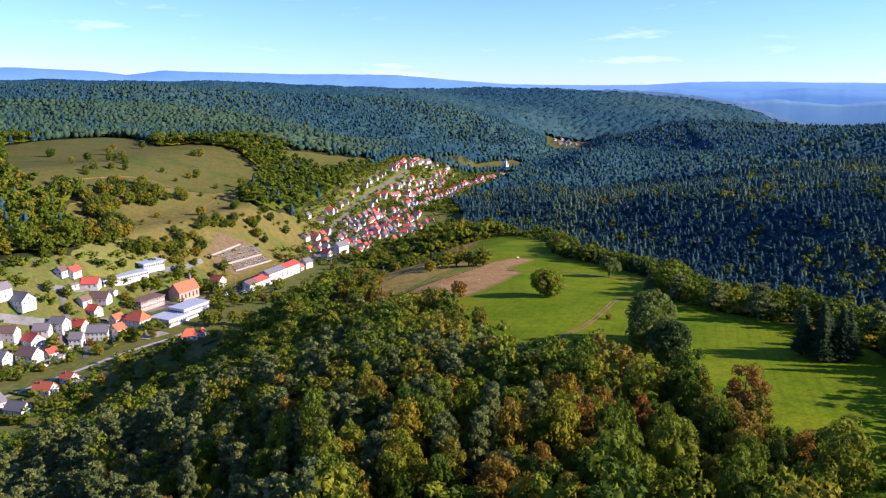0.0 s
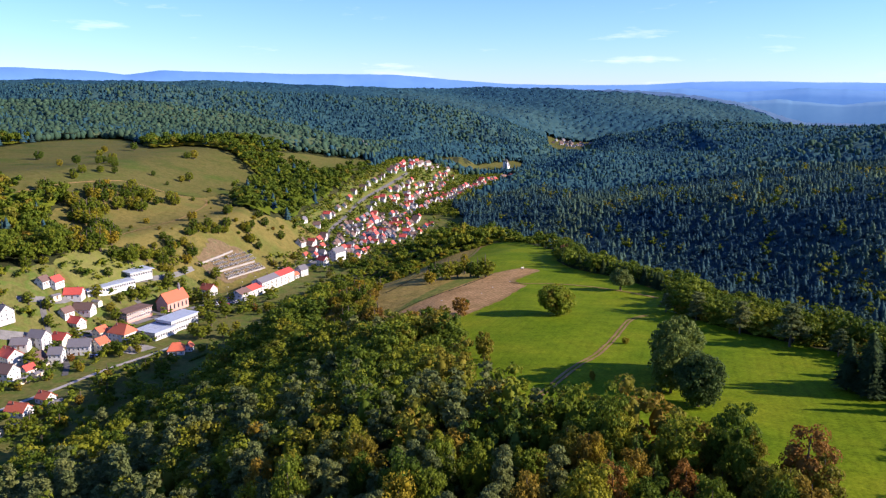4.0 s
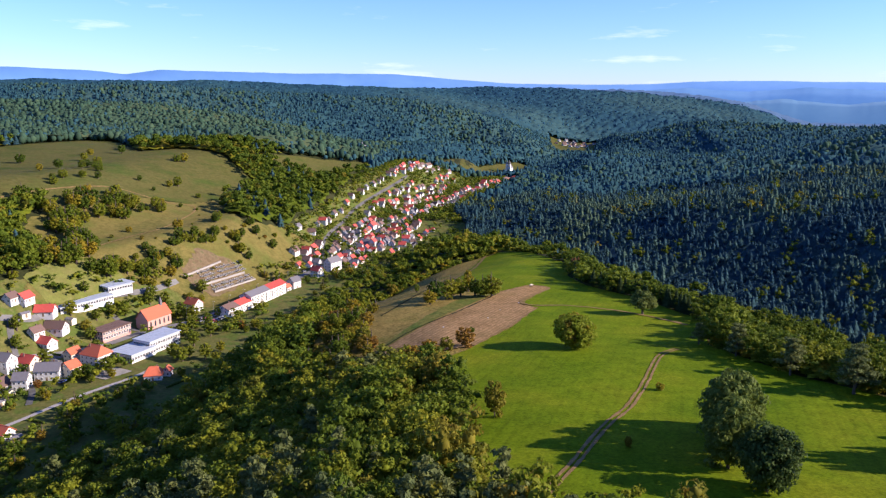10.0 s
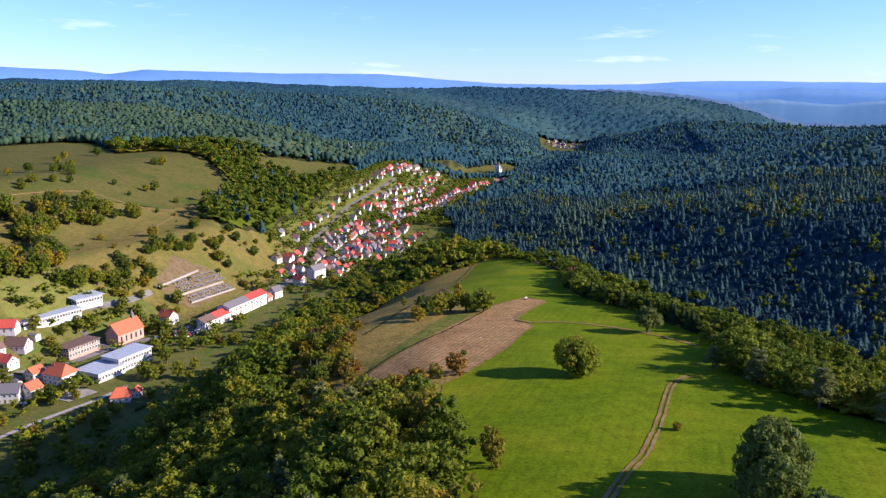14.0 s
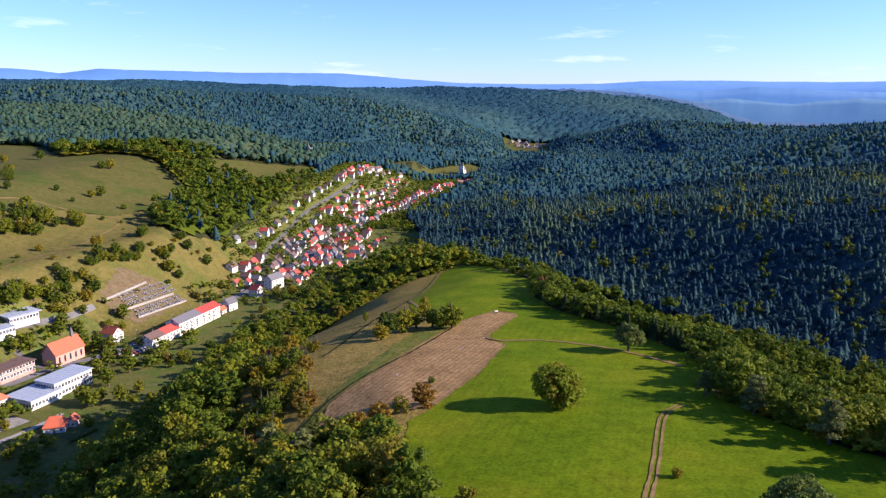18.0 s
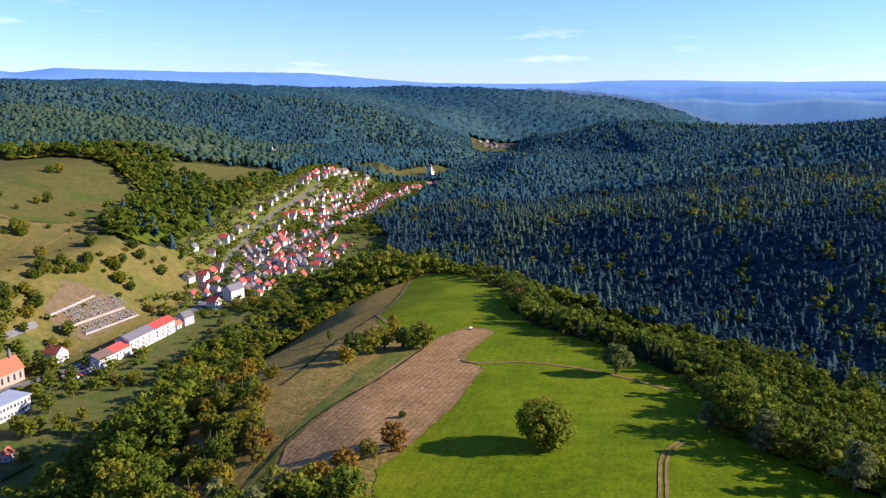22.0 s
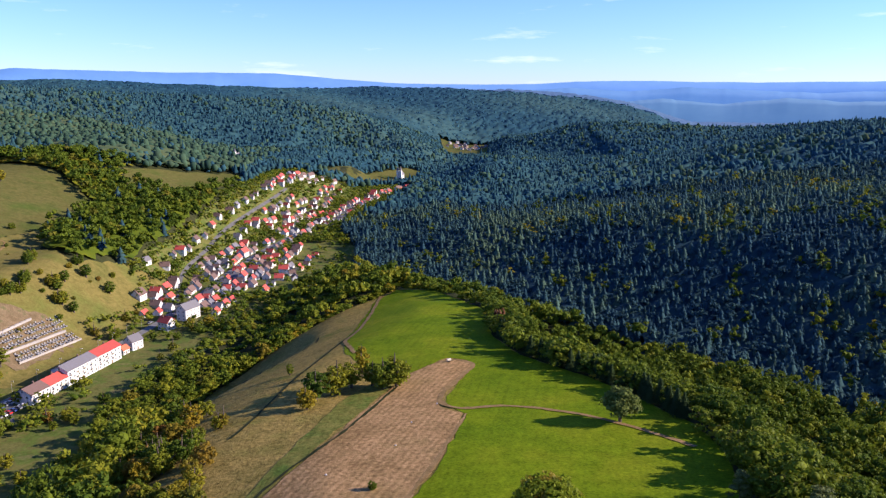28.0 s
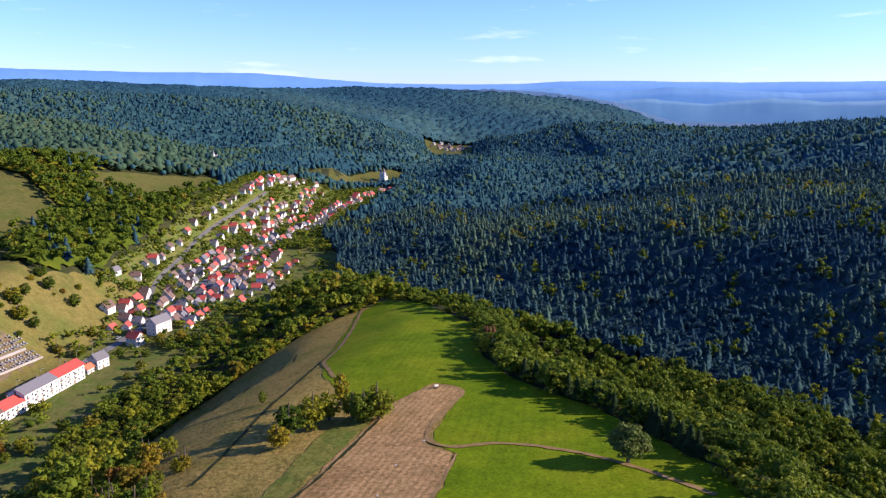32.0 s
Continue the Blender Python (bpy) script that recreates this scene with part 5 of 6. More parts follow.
def ridge_caps(l, ridge, hip=0.0, over=0.5):
    bm = bmesh.new()
    a = l / 2 + over - hip
    n = max(2, int(2 * a / 0.9))
    for i in range(n):
        x0 = -a + 2 * a * i / n
        box(bm, x0, -0.14, ridge + 0.34, x0 + 2 * a / n - 0.05, 0.14, ridge + 0.46)
    return bm


def dress(h, l, w, storeys, per_long, per_short, first=1.6, floor=2.75, gable=True):
    for s in range(storeys):
        z = first + s * floor
        for side, length, depth, n in ((0, l, w, per_long), (180, l, w, per_long), (90, w, l, per_short), (270, w, l, per_short)):
            for k in range(n):
                u = (k + 0.5) / n * length - length / 2
                if side == 0 and s == 0 and k == n // 2:
                    share("door", DOOR, h, pose(0, 0, 0, 0, 0, side) @ pose(u, -depth / 2, 0.05))
                    continue
                share("window", WINDOW, h, pose(0, 0, 0, 0, 0, side) @ pose(u, -depth / 2, z))
    if gable:
        for side in (90, 270):
            share("window", WINDOW, h, pose(0, 0, 0, 0, 0, side) @ pose(0, -l / 2, first + storeys * floor))


def house(m, l, w, storeys, roof, wall, hip=0.0, pitch=0.85, group="", more="", per=(3, 2), plainer=False):
    eave = 0.5 + 2.75 * storeys
    ridge = eave + w / 2 * pitch
    h = thing("house", m, f"{WALL_WORD[wall]} house, {ROOF_WORD[roof]} roof{more}", "house", group)
    if hip:
        bm = bmesh.new()
        box(bm, -l / 2, -w / 2, -3, l / 2, w / 2, eave)
        part("wall", bm, M[wall], h)
    else:
        part("wall", gable_wall(l, w, eave, ridge), M[wall], h)
    r = part("roof", gable_roof(l, w, eave, ridge, hip=hip), M[roof], h)
    part("ridge_tiles", ridge_caps(l, ridge, hip), M[roof], r)
    bm = bmesh.new()
    box(bm, l * 0.18, w * 0.10, ridge - 1.6, l * 0.18 + 0.7, w * 0.10 + 0.6, ridge + 0.9)
    box(bm, l * 0.18 - 0.06, w * 0.10 - 0.06, ridge + 0.9, l * 0.18 + 0.76, w * 0.10 + 0.66, ridge + 1.02)
    part("chimney", bm, M["roof_brown"], h)
    dress(h, l, w, storeys, per[0], per[1], gable=not hip and not plainer)
    return h


def at(x, y, turn):
    """A level pose on the ground under a building."""
    return pose(x, y, float(sheet_z(x, y)) + 0.15, 0, 0, turn)


PLOTS = []


def stand(x, y, turn, l, w, storeys, roof, wall="wall_white", hip=0.0, more=" in the village", per=(3, 2)):
    PLOTS.append((x, y, max(l, w) * 0.6))
    return house(at(x, y, turn) @ Matrix.Scale(0.84, 4), l, w, storeys, roof, wall, hip, group="village houses", more=more, per=per)


V = 70  # the way the valley runs, in degrees
stand(-268, 397, V, 11, 9, 2, "roof_grey")
stand(-259, 401, V - 90, 15, 11, 2, "roof_grey", more=" by the lane", per=(4, 3))
stand(-257, 441, V + 10, 8, 7, 1, "roof_brown", "wall_white")
stand(-253, 447, V + 10, 9, 8, 1, "roof_red", more=" beside the lane")
stand(-243, 449, V - 60, 12, 9, 1, "roof_red", more=" and low walls")
stand(-240, 433, V, 8, 7, 1, "roof_brown")
stand(-235, 444, V - 70, 13, 9, 1, "roof_brown", per=(4, 2))
stand(-233, 431, V - 90, 9, 8, 1, "roof_red", more=", steep")
stand(-203, 425, V + 90, 15, 12, 2, "roof_orange", hip=3.5, more=", large", per=(4, 3))
stand(-239, 403, V - 80, 11, 9, 2, "roof_grey")
stand(-232, 412, V + 95, 10, 9, 1, "roof_red", "wall_cream")
stand(-215, 401, V - 60, 14, 9, 2, "roof_grey", more=", long", per=(5, 2))
stand(-216, 425, V, 8, 7, 2, "roof_orange", "wall_cream")
stand(-206, 405, V, 8, 8, 2, "roof_orange", "wall_cream", more=", small and square")
stand(-221, 388, V - 60, 8, 8, 2, "roof_grey")
stand(-244, 394, V - 60, 10, 8, 1, "roof_grey")
stand(-241, 380, V + 80, 12, 10, 2, "roof_red", per=(4, 2))
stand(-230, 384, V + 10, 10, 9, 1, "roof_brown")
stand(-232, 361, V - 80, 12, 10, 2, "roof_brown", per=(4, 2))
stand(-244, 355, V - 80, 11, 9, 2, "roof_grey")
stand(-252, 377, V - 70, 10, 8, 2, "roof_brown")
stand(-256, 367, V - 20, 10, 9, 1, "roof_grey")
stand(-226, 370, V, 7, 6, 1, "roof_red")
stand(-201, 322, V + 100, 11, 8, 1, "roof_orange", more=" below the wood")
stand(-197, 336, V + 90, 8, 7, 1, "roof_orange", more=" below the wood")
stand(-215, 303, V, 11, 9, 1, "roof_grey")
stand(-200, 299, V - 80, 11, 8, 1, "roof_grey", more=" in the shade of the wood")
stand(-163, 404, V - 55, 10, 9, 1, "roof_orange", hip=3, more=" at the edge of the wood")
stand(-158, 408.5, V + 20, 5, 5, 1, "roof_orange", more=", a small annex")
stand(-187, 520, V + 85, 11, 9, 2, "roof_orange", more=" alone", per=(4, 2))
stand(-268, 375, V, 10, 9, 2, "roof_brown")
stand(-262, 352, V, 11, 9, 2, "roof_red")
stand(-276, 388, V, 10, 9, 2, "roof_grey")
stand(-136.5, 582, V - 10, 9, 8, 2, "roof_grey", more=" on the street")
stand(-127, 616, V + 80, 9, 8, 2, "roof_red", more=" on the street")
stand(-119, 637, V - 10, 15, 9, 3, "roof_grey", more=", tall", per=(4, 2))

stand(-139.5, 573.5, V, 6, 5, 1, "roof_orange", more=", a low hut beside the terrace")

# long terrace of dwellings
for i, (a, b, l, roof) in enumerate(((-161.6, 512.2, 11.6, "roof_brown"), (-157.7, 523.5, 11.6, "roof_red"), (-152.3, 539.6, 21.6, "roof_grey"), (-145.7, 559, 18.6, "roof_red"))):
    PLOTS.append((a, b, l * 0.6))
    h = house(at(a, b, 71.3) @ Matrix.Diagonal((1, 1, 0.86, 1)), l, 9.5, 2 if i < 2 else 3, roof, "wall_white", pitch=0.55, group="terrace of dwellings", more=" in a long terrace", per=(max(3, int(l / 2.8)), 2))
    for s in (1,) if i < 2 else (1, 2):
        for k in range(int(l / 5)):
            x0 = -l / 2 + 1.2 + k * 5
            bm = bmesh.new()
            box(bm, x0, -5.9, 0.35 + s * 2.75, x0 + 3.2, -4.76, 0.5 + s * 2.75)
            box(bm, x0, -5.9, 0.5 + s * 2.75, x0 + 3.2, -5.82, 1.45 + s * 2.75)
            part("balcony", bm, M["wall_cream"], h, "cream balcony front")

# school: two white blocks with flat roofs
PLOTS += [(-183, 442.5, 20), (-199, 487, 14), (-214, 462, 14)]


def flat_block(name, label, category, m, l, w, hgt, wall, roof, bands, more=0.6):
    s = thing(name, m, label, category)
    bm = bmesh.new()
    box(bm, -l / 2, -w / 2, -3, l / 2, w / 2, hgt)
    part("wall", bm, M[wall], s)
    bm = bmesh.new()
    box(bm, -l / 2 - more, -w / 2 - more, hgt + 0.01, l / 2 + more, w / 2 + more, hgt + 0.45)
    r = part("roof", bm, M[roof], s)
    bm = bmesh.new()
    for k in range(int(l / 2.2)):
        x0 = -l / 2 - more + k * 2.2
        box(bm, x0, -w / 2 - more, hgt + 0.45, x0 + 0.08, w / 2 + more, hgt + 0.52)
    part("roof_seams", bm, M[roof], r)
    for z in bands:
        for side, length, depth in ((0, l, w), (90, w, l), (180, l, w), (270, w, l)):
            n = int(length / 1.7)
            for k in range(n):
                share("window", WINDOW, s, pose(0, 0, 0, 0, 0, side) @ pose((k + 0.5) / n * length - length / 2, -depth / 2, z) @ Matrix.Diagonal((1.25, 1, 1.3, 1)))
    return s


flat_block("school", "tall white school block with a flat pale blue roof", "school", at(-180.5, 449, 68), 22, 12, 7.2, "wall_white", "roof_flat", (1.9, 5.3))
flat_block("school_wing", "low white school wing with a wide flat pale blue roof", "school", at(-187, 433.2, 68), 16.5, 15.5, 4.6, "wall_white", "roof_flat", (2.3,))
flat_block("church_annex", "pink sandstone annex with a flat brown roof", "annex", at(-214, 463, 68), 20, 10, 5.4, "wall_pink", "roof_brown", (1.8, 4.6))
flat_block("sports_hall", "modern white hall with a pale blue roof", "hall", at(-228, 500, 58), 16, 12, 3.8, "wall_white", "roof_flat", (1.9,), 1.2)
flat_block("workshop", "long low workshop with a grey sheet roof", "workshop", at(-234, 473, 62), 34, 8, 2.7, "wall_white", "roof_flat", (1.3,))

# church
c = thing("church", at(-199, 487, 68), "pink sandstone church with an orange tiled roof and a small turret", "church")
part("wall", gable_wall(18.5, 9.6, 6.6, 12), M["wall_pink"], c)
r = part("roof", gable_roof(18.5, 9.6, 6.6, 12), M["roof_orange"], c)
part("ridge_tiles", ridge_caps(18.5, 12), M["roof_orange"], r)
bm = bmesh.new()
box(bm, 5.4, -0.7, 11.2, 6.8, 0.7, 14.2)
tur = part("turret", bm, M["roof_grey"], c, "slate-clad ridge turret")
bm = bmesh.new()
bmesh.ops.create_cone(bm, cap_ends=True, segments=8, radius1=1.05, radius2=0.05, depth=2.8, matrix=Matrix.Translation((6.1, 0, 15.6)))
part("spire", bm, M["roof_grey"], tur)
for k in range(5):
    for side in (-1, 1):
        bm = bmesh.new()
        x0 = -7 + k * 3.5
        v = [bm.verts.new((x0 + dx, side * 4.85, z)) for dx, z in ((-0.6, 1.8), (0.6, 1.8), (0.6, 4.4), (0.35, 5.0), (0, 5.3), (-0.35, 5.0), (-0.6, 4.4))]
        w2 = [bm.verts.new((p.co.x, side * 4.75, p.co.z)) for p in v]
        bm.faces.new(v if side < 0 else v[::-1])
        for i in range(7):
            bm.faces.new((v[i], v[(i + 1) % 7], w2[(i + 1) % 7], w2[i]))
        part("arched_window", bm, M["glass"], c)

# ---- the town further up the valley ----
PROTO = []
far_away = pose(0, -900, 0)
spec = [(9, 7.5, 1, "roof_red", "wall_white"), (10, 8, 1, "roof_brown", "wall_white"), (8.5, 7.5, 1, "roof_brown", "wall_white"), (10, 8, 1, "roof_red", "wall_cream"), (9, 8, 1, "roof_grey", "wall_white"), (11, 8, 2, "roof_red", "wall_white"), (8, 7, 1, "roof_brown", "wall_white"), (9, 7.5, 1, "roof_grey", "wall_white")]
rng = random.Random(77)
way_pts = []
HOUSE_ROWS = [
    (MAIN_ROAD[9:16], (-26, -16.5, -7.5, 7.5, 16.5, 26), (8.6, 10.8), 0.95), (MAIN_ROAD[15:], (-7.5, 7.5), (9, 12), 0.9),
    (UPPER_ROAD, (-9, 9), (13, 26), 0.8), ([(-133, 635), (-123, 654), (-117, 680), (-110, 715), (-99, 740), (-88, 772)], (0, 10), (8.6, 10.8), 0.95),
    ([(-128, 898), (-118, 940), (-102, 991), (-87, 1030), (-71, 1076), (-55, 1171)], (0, 9), (8.8, 12), 0.95),
    ([(-107, 920), (-88, 980), (-73, 1024), (-53, 1040)], (0, 9), (9, 12.5), 0.9),
    ([(-122, 1000), (-112, 1060), (-104, 1105), (-85, 1131), (-74, 1158)], (0, 9), (9, 13), 0.9),
    ([(-74, 1158), (-50, 1190), (-34, 1238)], (0,), (16, 30), 0.9), ([(-168, 712), (-158, 736), (-150, 725), (-148, 690)], (0,), (10, 12), 1.0),
    ([(-93, 695), (-86, 732), (-83, 784), (-68, 837)], (0, 14), (13, 22), 0.8), ([(-55, 712), (-65, 751), (-57, 792)], (0,), (16, 26), 1.0),
]
for line, reach, gap, share_built in HOUSE_ROWS:
    for off in reach:
        s = rng.uniform(3, 8)
        for (ax, ay), (bx, by) in zip(line, line[1:]):
            length = math.hypot(bx - ax, by - ay)
            ux, uy = (bx - ax) / length, (by - ay) / length
            while s < length:
                if rng.random() < share_built:
                    o = off + rng.uniform(-1.6, 1.6)
                    way_pts.append((ax + ux * s + uy * o, ay + uy * s - ux * o, math.degrees(math.atan2(uy, ux)) + rng.choice((0, 0, 90)), 0))
                s += rng.uniform(*gap)
            s -= length
protos = {}
for a, b, turn, side in way_pts:
    a, b = a + rng.uniform(-1.5, 1.5), b + rng.uniform(-1.5, 1.5)
    if not inside(a, b, VILLAGE) or b < 630 or b > 1290:
        continue
    if any(math.hypot(a - px, b - py) < pr + 3.7 for px, py, pr in PLOTS):
        continue
    if min(float(axis_gap(a, b, MAIN_ROAD)[0]), float(axis_gap(a, b, UPPER_ROAD)[0])) < 4.6:
        continue
    i = rng.choice((0, 0, 1, 2, 3, 3, 4, 5, 6, 7, 1))
    l, w, st, roof, wall = spec[i]
    PLOTS.append((a, b, max(l, w) * 0.43))
    m = at(a, b, turn + rng.uniform(-7, 7)) @ Matrix.Scale(rng.uniform(0.76, 0.9), 4)
    if i not in protos:
        protos[i] = house(m, l, w, st, roof, wall, group="houses of the town", more=" in the close-built town", per=(2, 1), plainer=True, pitch=1.02)
    else:
        copy_thing(protos[i], m)
# hamlet far up the valley
for k in range(26):
    a, b = 235 + rng.gauss(0, 26), 2090 + rng.gauss(0, 50)
    if all(math.hypot(a - px, b - py) > pr + 7 for px, py, pr in PLOTS):
        i = rng.choice((1, 4, 7, 6))
        l, w = spec[i][:2]
        PLOTS.append((a, b, max(l, w) * 0.52))
        copy_thing(protos[i], at(a, b, rng.uniform(0, 180)) @ Matrix.Scale(1.15, 4))

# ---- chapels ----
def chapel(x, y, turn, label, towers, size=1.0):
    c = thing("chapel", at(x, y, turn) @ Matrix.Scale(size, 4), label, "chapel")
    part("wall", gable_wall(14, 8, 7, 12), M["wall_white"], c)
    part("roof", gable_roof(14, 8, 7, 12), M["roof_grey"], c)
    for oy in towers:
        bm = bmesh.new()
        box(bm, 6.5, oy - 1.8, -3, 10.1, oy + 1.8, 15)
        t = part("tower", bm, M["wall_white"], c)
        bm = bmesh.new()
        bmesh.ops.create_cone(bm, cap_ends=True, segments=8, radius1=2.6, radius2=0.1, depth=7, matrix=Matrix.Translation((8.3, oy, 18.5)))
        part("spire", bm, M["roof_grey"], t)
    return c


chapel(-196, 1290, 250, "white hilltop chapel with one pointed tower", (0,), 0.8)
chapel(46, 1462, 250, "white pilgrimage chapel with twin towers in a meadow", (-2.6, 2.6), 1.0)

# ---- burial ground on terraces ----
yard = thing("terraced_wall", pose(0, 0, 0), "pale stone retaining walls of a terraced burial ground", "wall")
for (ax, ay), (bx, by), hgt in (((-184, 551), (-167, 589), 1.0), ((-192, 551), (-175, 589), 1.3), ((-203, 547), (-190, 583), 1.2)):
    n = 10
    for k in range(n):
        x0, y0, x1, y1 = ax + (bx - ax) * k / n, ay + (by - ay) * k / n, ax + (bx - ax) * (k + 1) / n, ay + (by - ay) * (k + 1) / n
        l = math.hypot(x1 - x0, y1 - y0)
        bm = bmesh.new()
        box(bm, -l / 2, -0.3, -1.2, l / 2, 0.3, hgt)
        box(bm, -l / 2, -0.38, hgt, l / 2, 0.38, hgt + 0.14)
        w = part("wall_panel", bm, M["stone"], yard)
        xm, ym = (x0 + x1) / 2, (y0 + y1) / 2
        w.matrix_basis = pose(xm, ym, float(sheet_z(xm, ym)) + 0.25, 0, 0, math.degrees(math.atan2(y1 - y0, x1 - x0)))
bm = bmesh.new()
v = [bm.verts.new((x, -0.1, z)) for x, z in ((-0.4, 0), (0.4, 0), (0.4, 0.85), (0.2, 1.05), (-0.2, 1.05), (-0.4, 0.85))]
w2 = [bm.verts.new((p.co.x, 0.1, p.co.z)) for p in v]
bm.faces.new(v)
bm.faces.new(w2[::-1])
for i in range(6):
    bm.faces.new((v[i], v[i - 1], w2[i - 1], w2[i]))
box(bm, -0.5, -2.0, -0.2, 0.5, -0.12, 0.22)
GRAVE = bpy.data.meshes.new("gravestone")
bm.to_mesh(GRAVE)
bm.free()
GRAVE.materials.append(M["grave"])
rng = random.Random(5)
for row in range(5):
    for k in range(22):
        t = (k + 0.5) / 22
        off = (2.6, 5.4, 10.6, 13.4, 16.2)[row]
        a, b = -184 + 17 * t - off * 0.91 + rng.uniform(-0.3, 0.3), 551 + 38 * t + off * 0.40 + rng.uniform(-0.2, 0.2)
        if rng.random() < 0.12:
            continue
        g = new("gravestone", GRAVE)
        g.matrix_basis = pose(a, b, float(sheet_z(a, b)) + 0.32, 0, 0, 66 + rng.uniform(-4, 4)) @ Matrix.Scale(rng.uniform(0.8, 1.25), 4)
        tagged(g, "grey headstone on a narrow grave bed", "gravestone", "gravestones in rows")

# ---- cars ----
M["tyre"] = plain("tyre_rubber", (0.03, 0.03, 0.03), 0.9)
CAR_PAINT = {k: plain(k + "_car_paint", c, 0.3, 0.05) for k, c in (("red", (0.55, 0.03, 0.03)), ("white", (0.75, 0.75, 0.74)), ("grey", (0.22, 0.23, 0.25)), ("blue", (0.06, 0.10, 0.28)))}


def car_proto(paint, m):
    c = thing("car", m, f"parked {paint} car at the roadside", "car", "parked cars")
    bm = bmesh.new()
    box(bm, -2.1, -0.86, 0.3, 2.1, 0.86, 0.92)
    bmesh.ops.bevel(bm, geom=bm.edges[:], offset=0.14, segments=2, affect="EDGES")
    part("body", bm, CAR_PAINT[paint], c)
    bm = bmesh.new()
    v = [bm.verts.new(p) for p in ((-1.7, -0.78, 0.9), (1.0, -0.78, 0.9), (1.0, 0.78, 0.9), (-1.7, 0.78, 0.9), (-1.25, -0.62, 1.42), (0.35, -0.62, 1.42), (0.35, 0.62, 1.42), (-1.25, 0.62, 1.42))]
    for f in ((4, 5, 6, 7), (0, 1, 5, 4), (1, 2, 6, 5), (2, 3, 7, 6), (3, 0, 4, 7)):
        bm.faces.new([v[i] for i in f])
    part("windows", bm, M["glass"], c)
    bm = bmesh.new()
    box(bm, -1.2, -0.6, 1.42, 0.3, 0.6, 1.47)
    part("roof_panel", bm, CAR_PAINT[paint], c)
    for x in (-1.35, 1.35):
        for y in (-0.82, 0.82):
            bm = bmesh.new()
            bmesh.ops.create_cone(bm, cap_ends=True, segments=14, radius1=0.32, radius2=0.32, depth=0.2, matrix=pose(x, y, 0.32, 90))
            part("wheel", bm, M["tyre"], c)
    return c


made = {}
rng = random.Random(9)
spots = [(-176 + 0.95 * k * 2.6 * 0.36, 494 + k * 2.6 * 0.93, 160) for k in range(8)] + [(-168 + k * 1.0, 492 + k * 2.5, 160) for k in range(6)]
spots += [(-159 + 3.6, 579, 66), (-140, 627, 66), (-128, 668, 75), (-200, 411, 10), (-205, 395, 70), (-245, 391, 60), (-120, 705, 78), (-230, 395, 50)]
for i, (a, b, turn) in enumerate(spots):
    paint = ("red", "grey", "white", "red", "blue", "grey", "white")[i % 7]
    m = pose(a, b, float(sheet_z(a, b)) + (0.5 if i > 13 else 0.22), 0, 0, turn + rng.uniform(-4, 4))
    made[paint] = made[paint] if paint in made and copy_thing(made[paint], m) else car_proto(paint, m)

# ---- small things on the field ----
t = thing("water_trailer", pose(25, 426.5, float(sheet_z(25, 426.5)) + 0.3, 0, 0, 20) @ Matrix.Scale(0.62, 4), "cream water tank trailer standing on the stubble", "trailer")
bm = bmesh.new()
bmesh.ops.create_cone(bm, cap_ends=True, segments=16, radius1=0.75, radius2=0.75, depth=2.4, matrix=pose(0, 0, 1.35, 0, 90, 0))
part("tank", bm, M["wall_cream"], t)
bm = bmesh.new()
box(bm, -1.3, -0.5, 0.48, 1.3, 0.5, 0.6)
box(bm, 1.3, -0.06, 0.48, 2.6, 0.06, 0.58)
part("chassis", bm, M["tyre"], t)
for y in (-0.7, 0.7):
    bm = bmesh.new()
    bmesh.ops.create_cone(bm, cap_ends=True, segments=14, radius1=0.4, radius2=0.4, depth=0.24, matrix=pose(-0.2, y, 0.4, 90))
    part("wheel", bm, M["tyre"], t)
rng = random.Random(15)
for a, b in ((16.5, 377), (8, 362), (-14, 330), (3, 345)):
    bm = bmesh.new()
    bmesh.ops.create_icosphere(bm, subdivisions=1, radius=0.3)
    for v in bm.verts:
        v.co *= rng.uniform(0.75, 1.15)
        v.co.z *= 0.6
    me = bpy.data.meshes.new("boulder")
    bm.to_mesh(me)
    bm.free()
    me.materials.append(M["wall_white"])
    s = new("boulder", me)
    s.matrix_basis = pose(a, b, float(sheet_z(a, b)) + 0.38)
    tagged(s, "pale boulder lying on the stubble field", "boulder", "boulders on the stubble")

# ---- street lamps ----
bm = bmesh.new()
bmesh.ops.create_cone(bm, cap_ends=True, segments=8, radius1=0.09, radius2=0.05, depth=7, matrix=Matrix.Translation((0, 0, 3.5)))
lamp = thing("street_lamp", pose(0, 0, 0), "slim grey street lamp beside the main street", "street lamp", "street lamps")
part("pole", bm, M["stone"], lamp)
bm = bmesh.new()
box(bm, -0.05, -0.05, 6.9, 1.2, 0.05, 7.0)
arm = part("arm", bm, M["stone"], lamp)
bm = bmesh.new()
box(bm, 0.8, -0.14, 6.82, 1.5, 0.14, 6.94)
part("lamp_head", bm, M["frame"], arm)
line = MAIN_ROAD[5:11]
first = True
for (ax, ay), (bx, by) in zip(line, line[1:]):
    for k in (0.2, 0.7):
        dx, dy = bx - ax, by - ay
        n = math.hypot(dx, dy)
        a, b = ax + dx * k - dy / n * 4.2, ay + dy * k + dx / n * 4.2
        m = pose(a, b, float(sheet_z(a, b)) + 0.1, 0, 0, math.degrees(math.atan2(dy, dx)) - 90)
        if first:
            lamp.matrix_basis, first = m, False
        else:
            copy_thing(lamp, m)

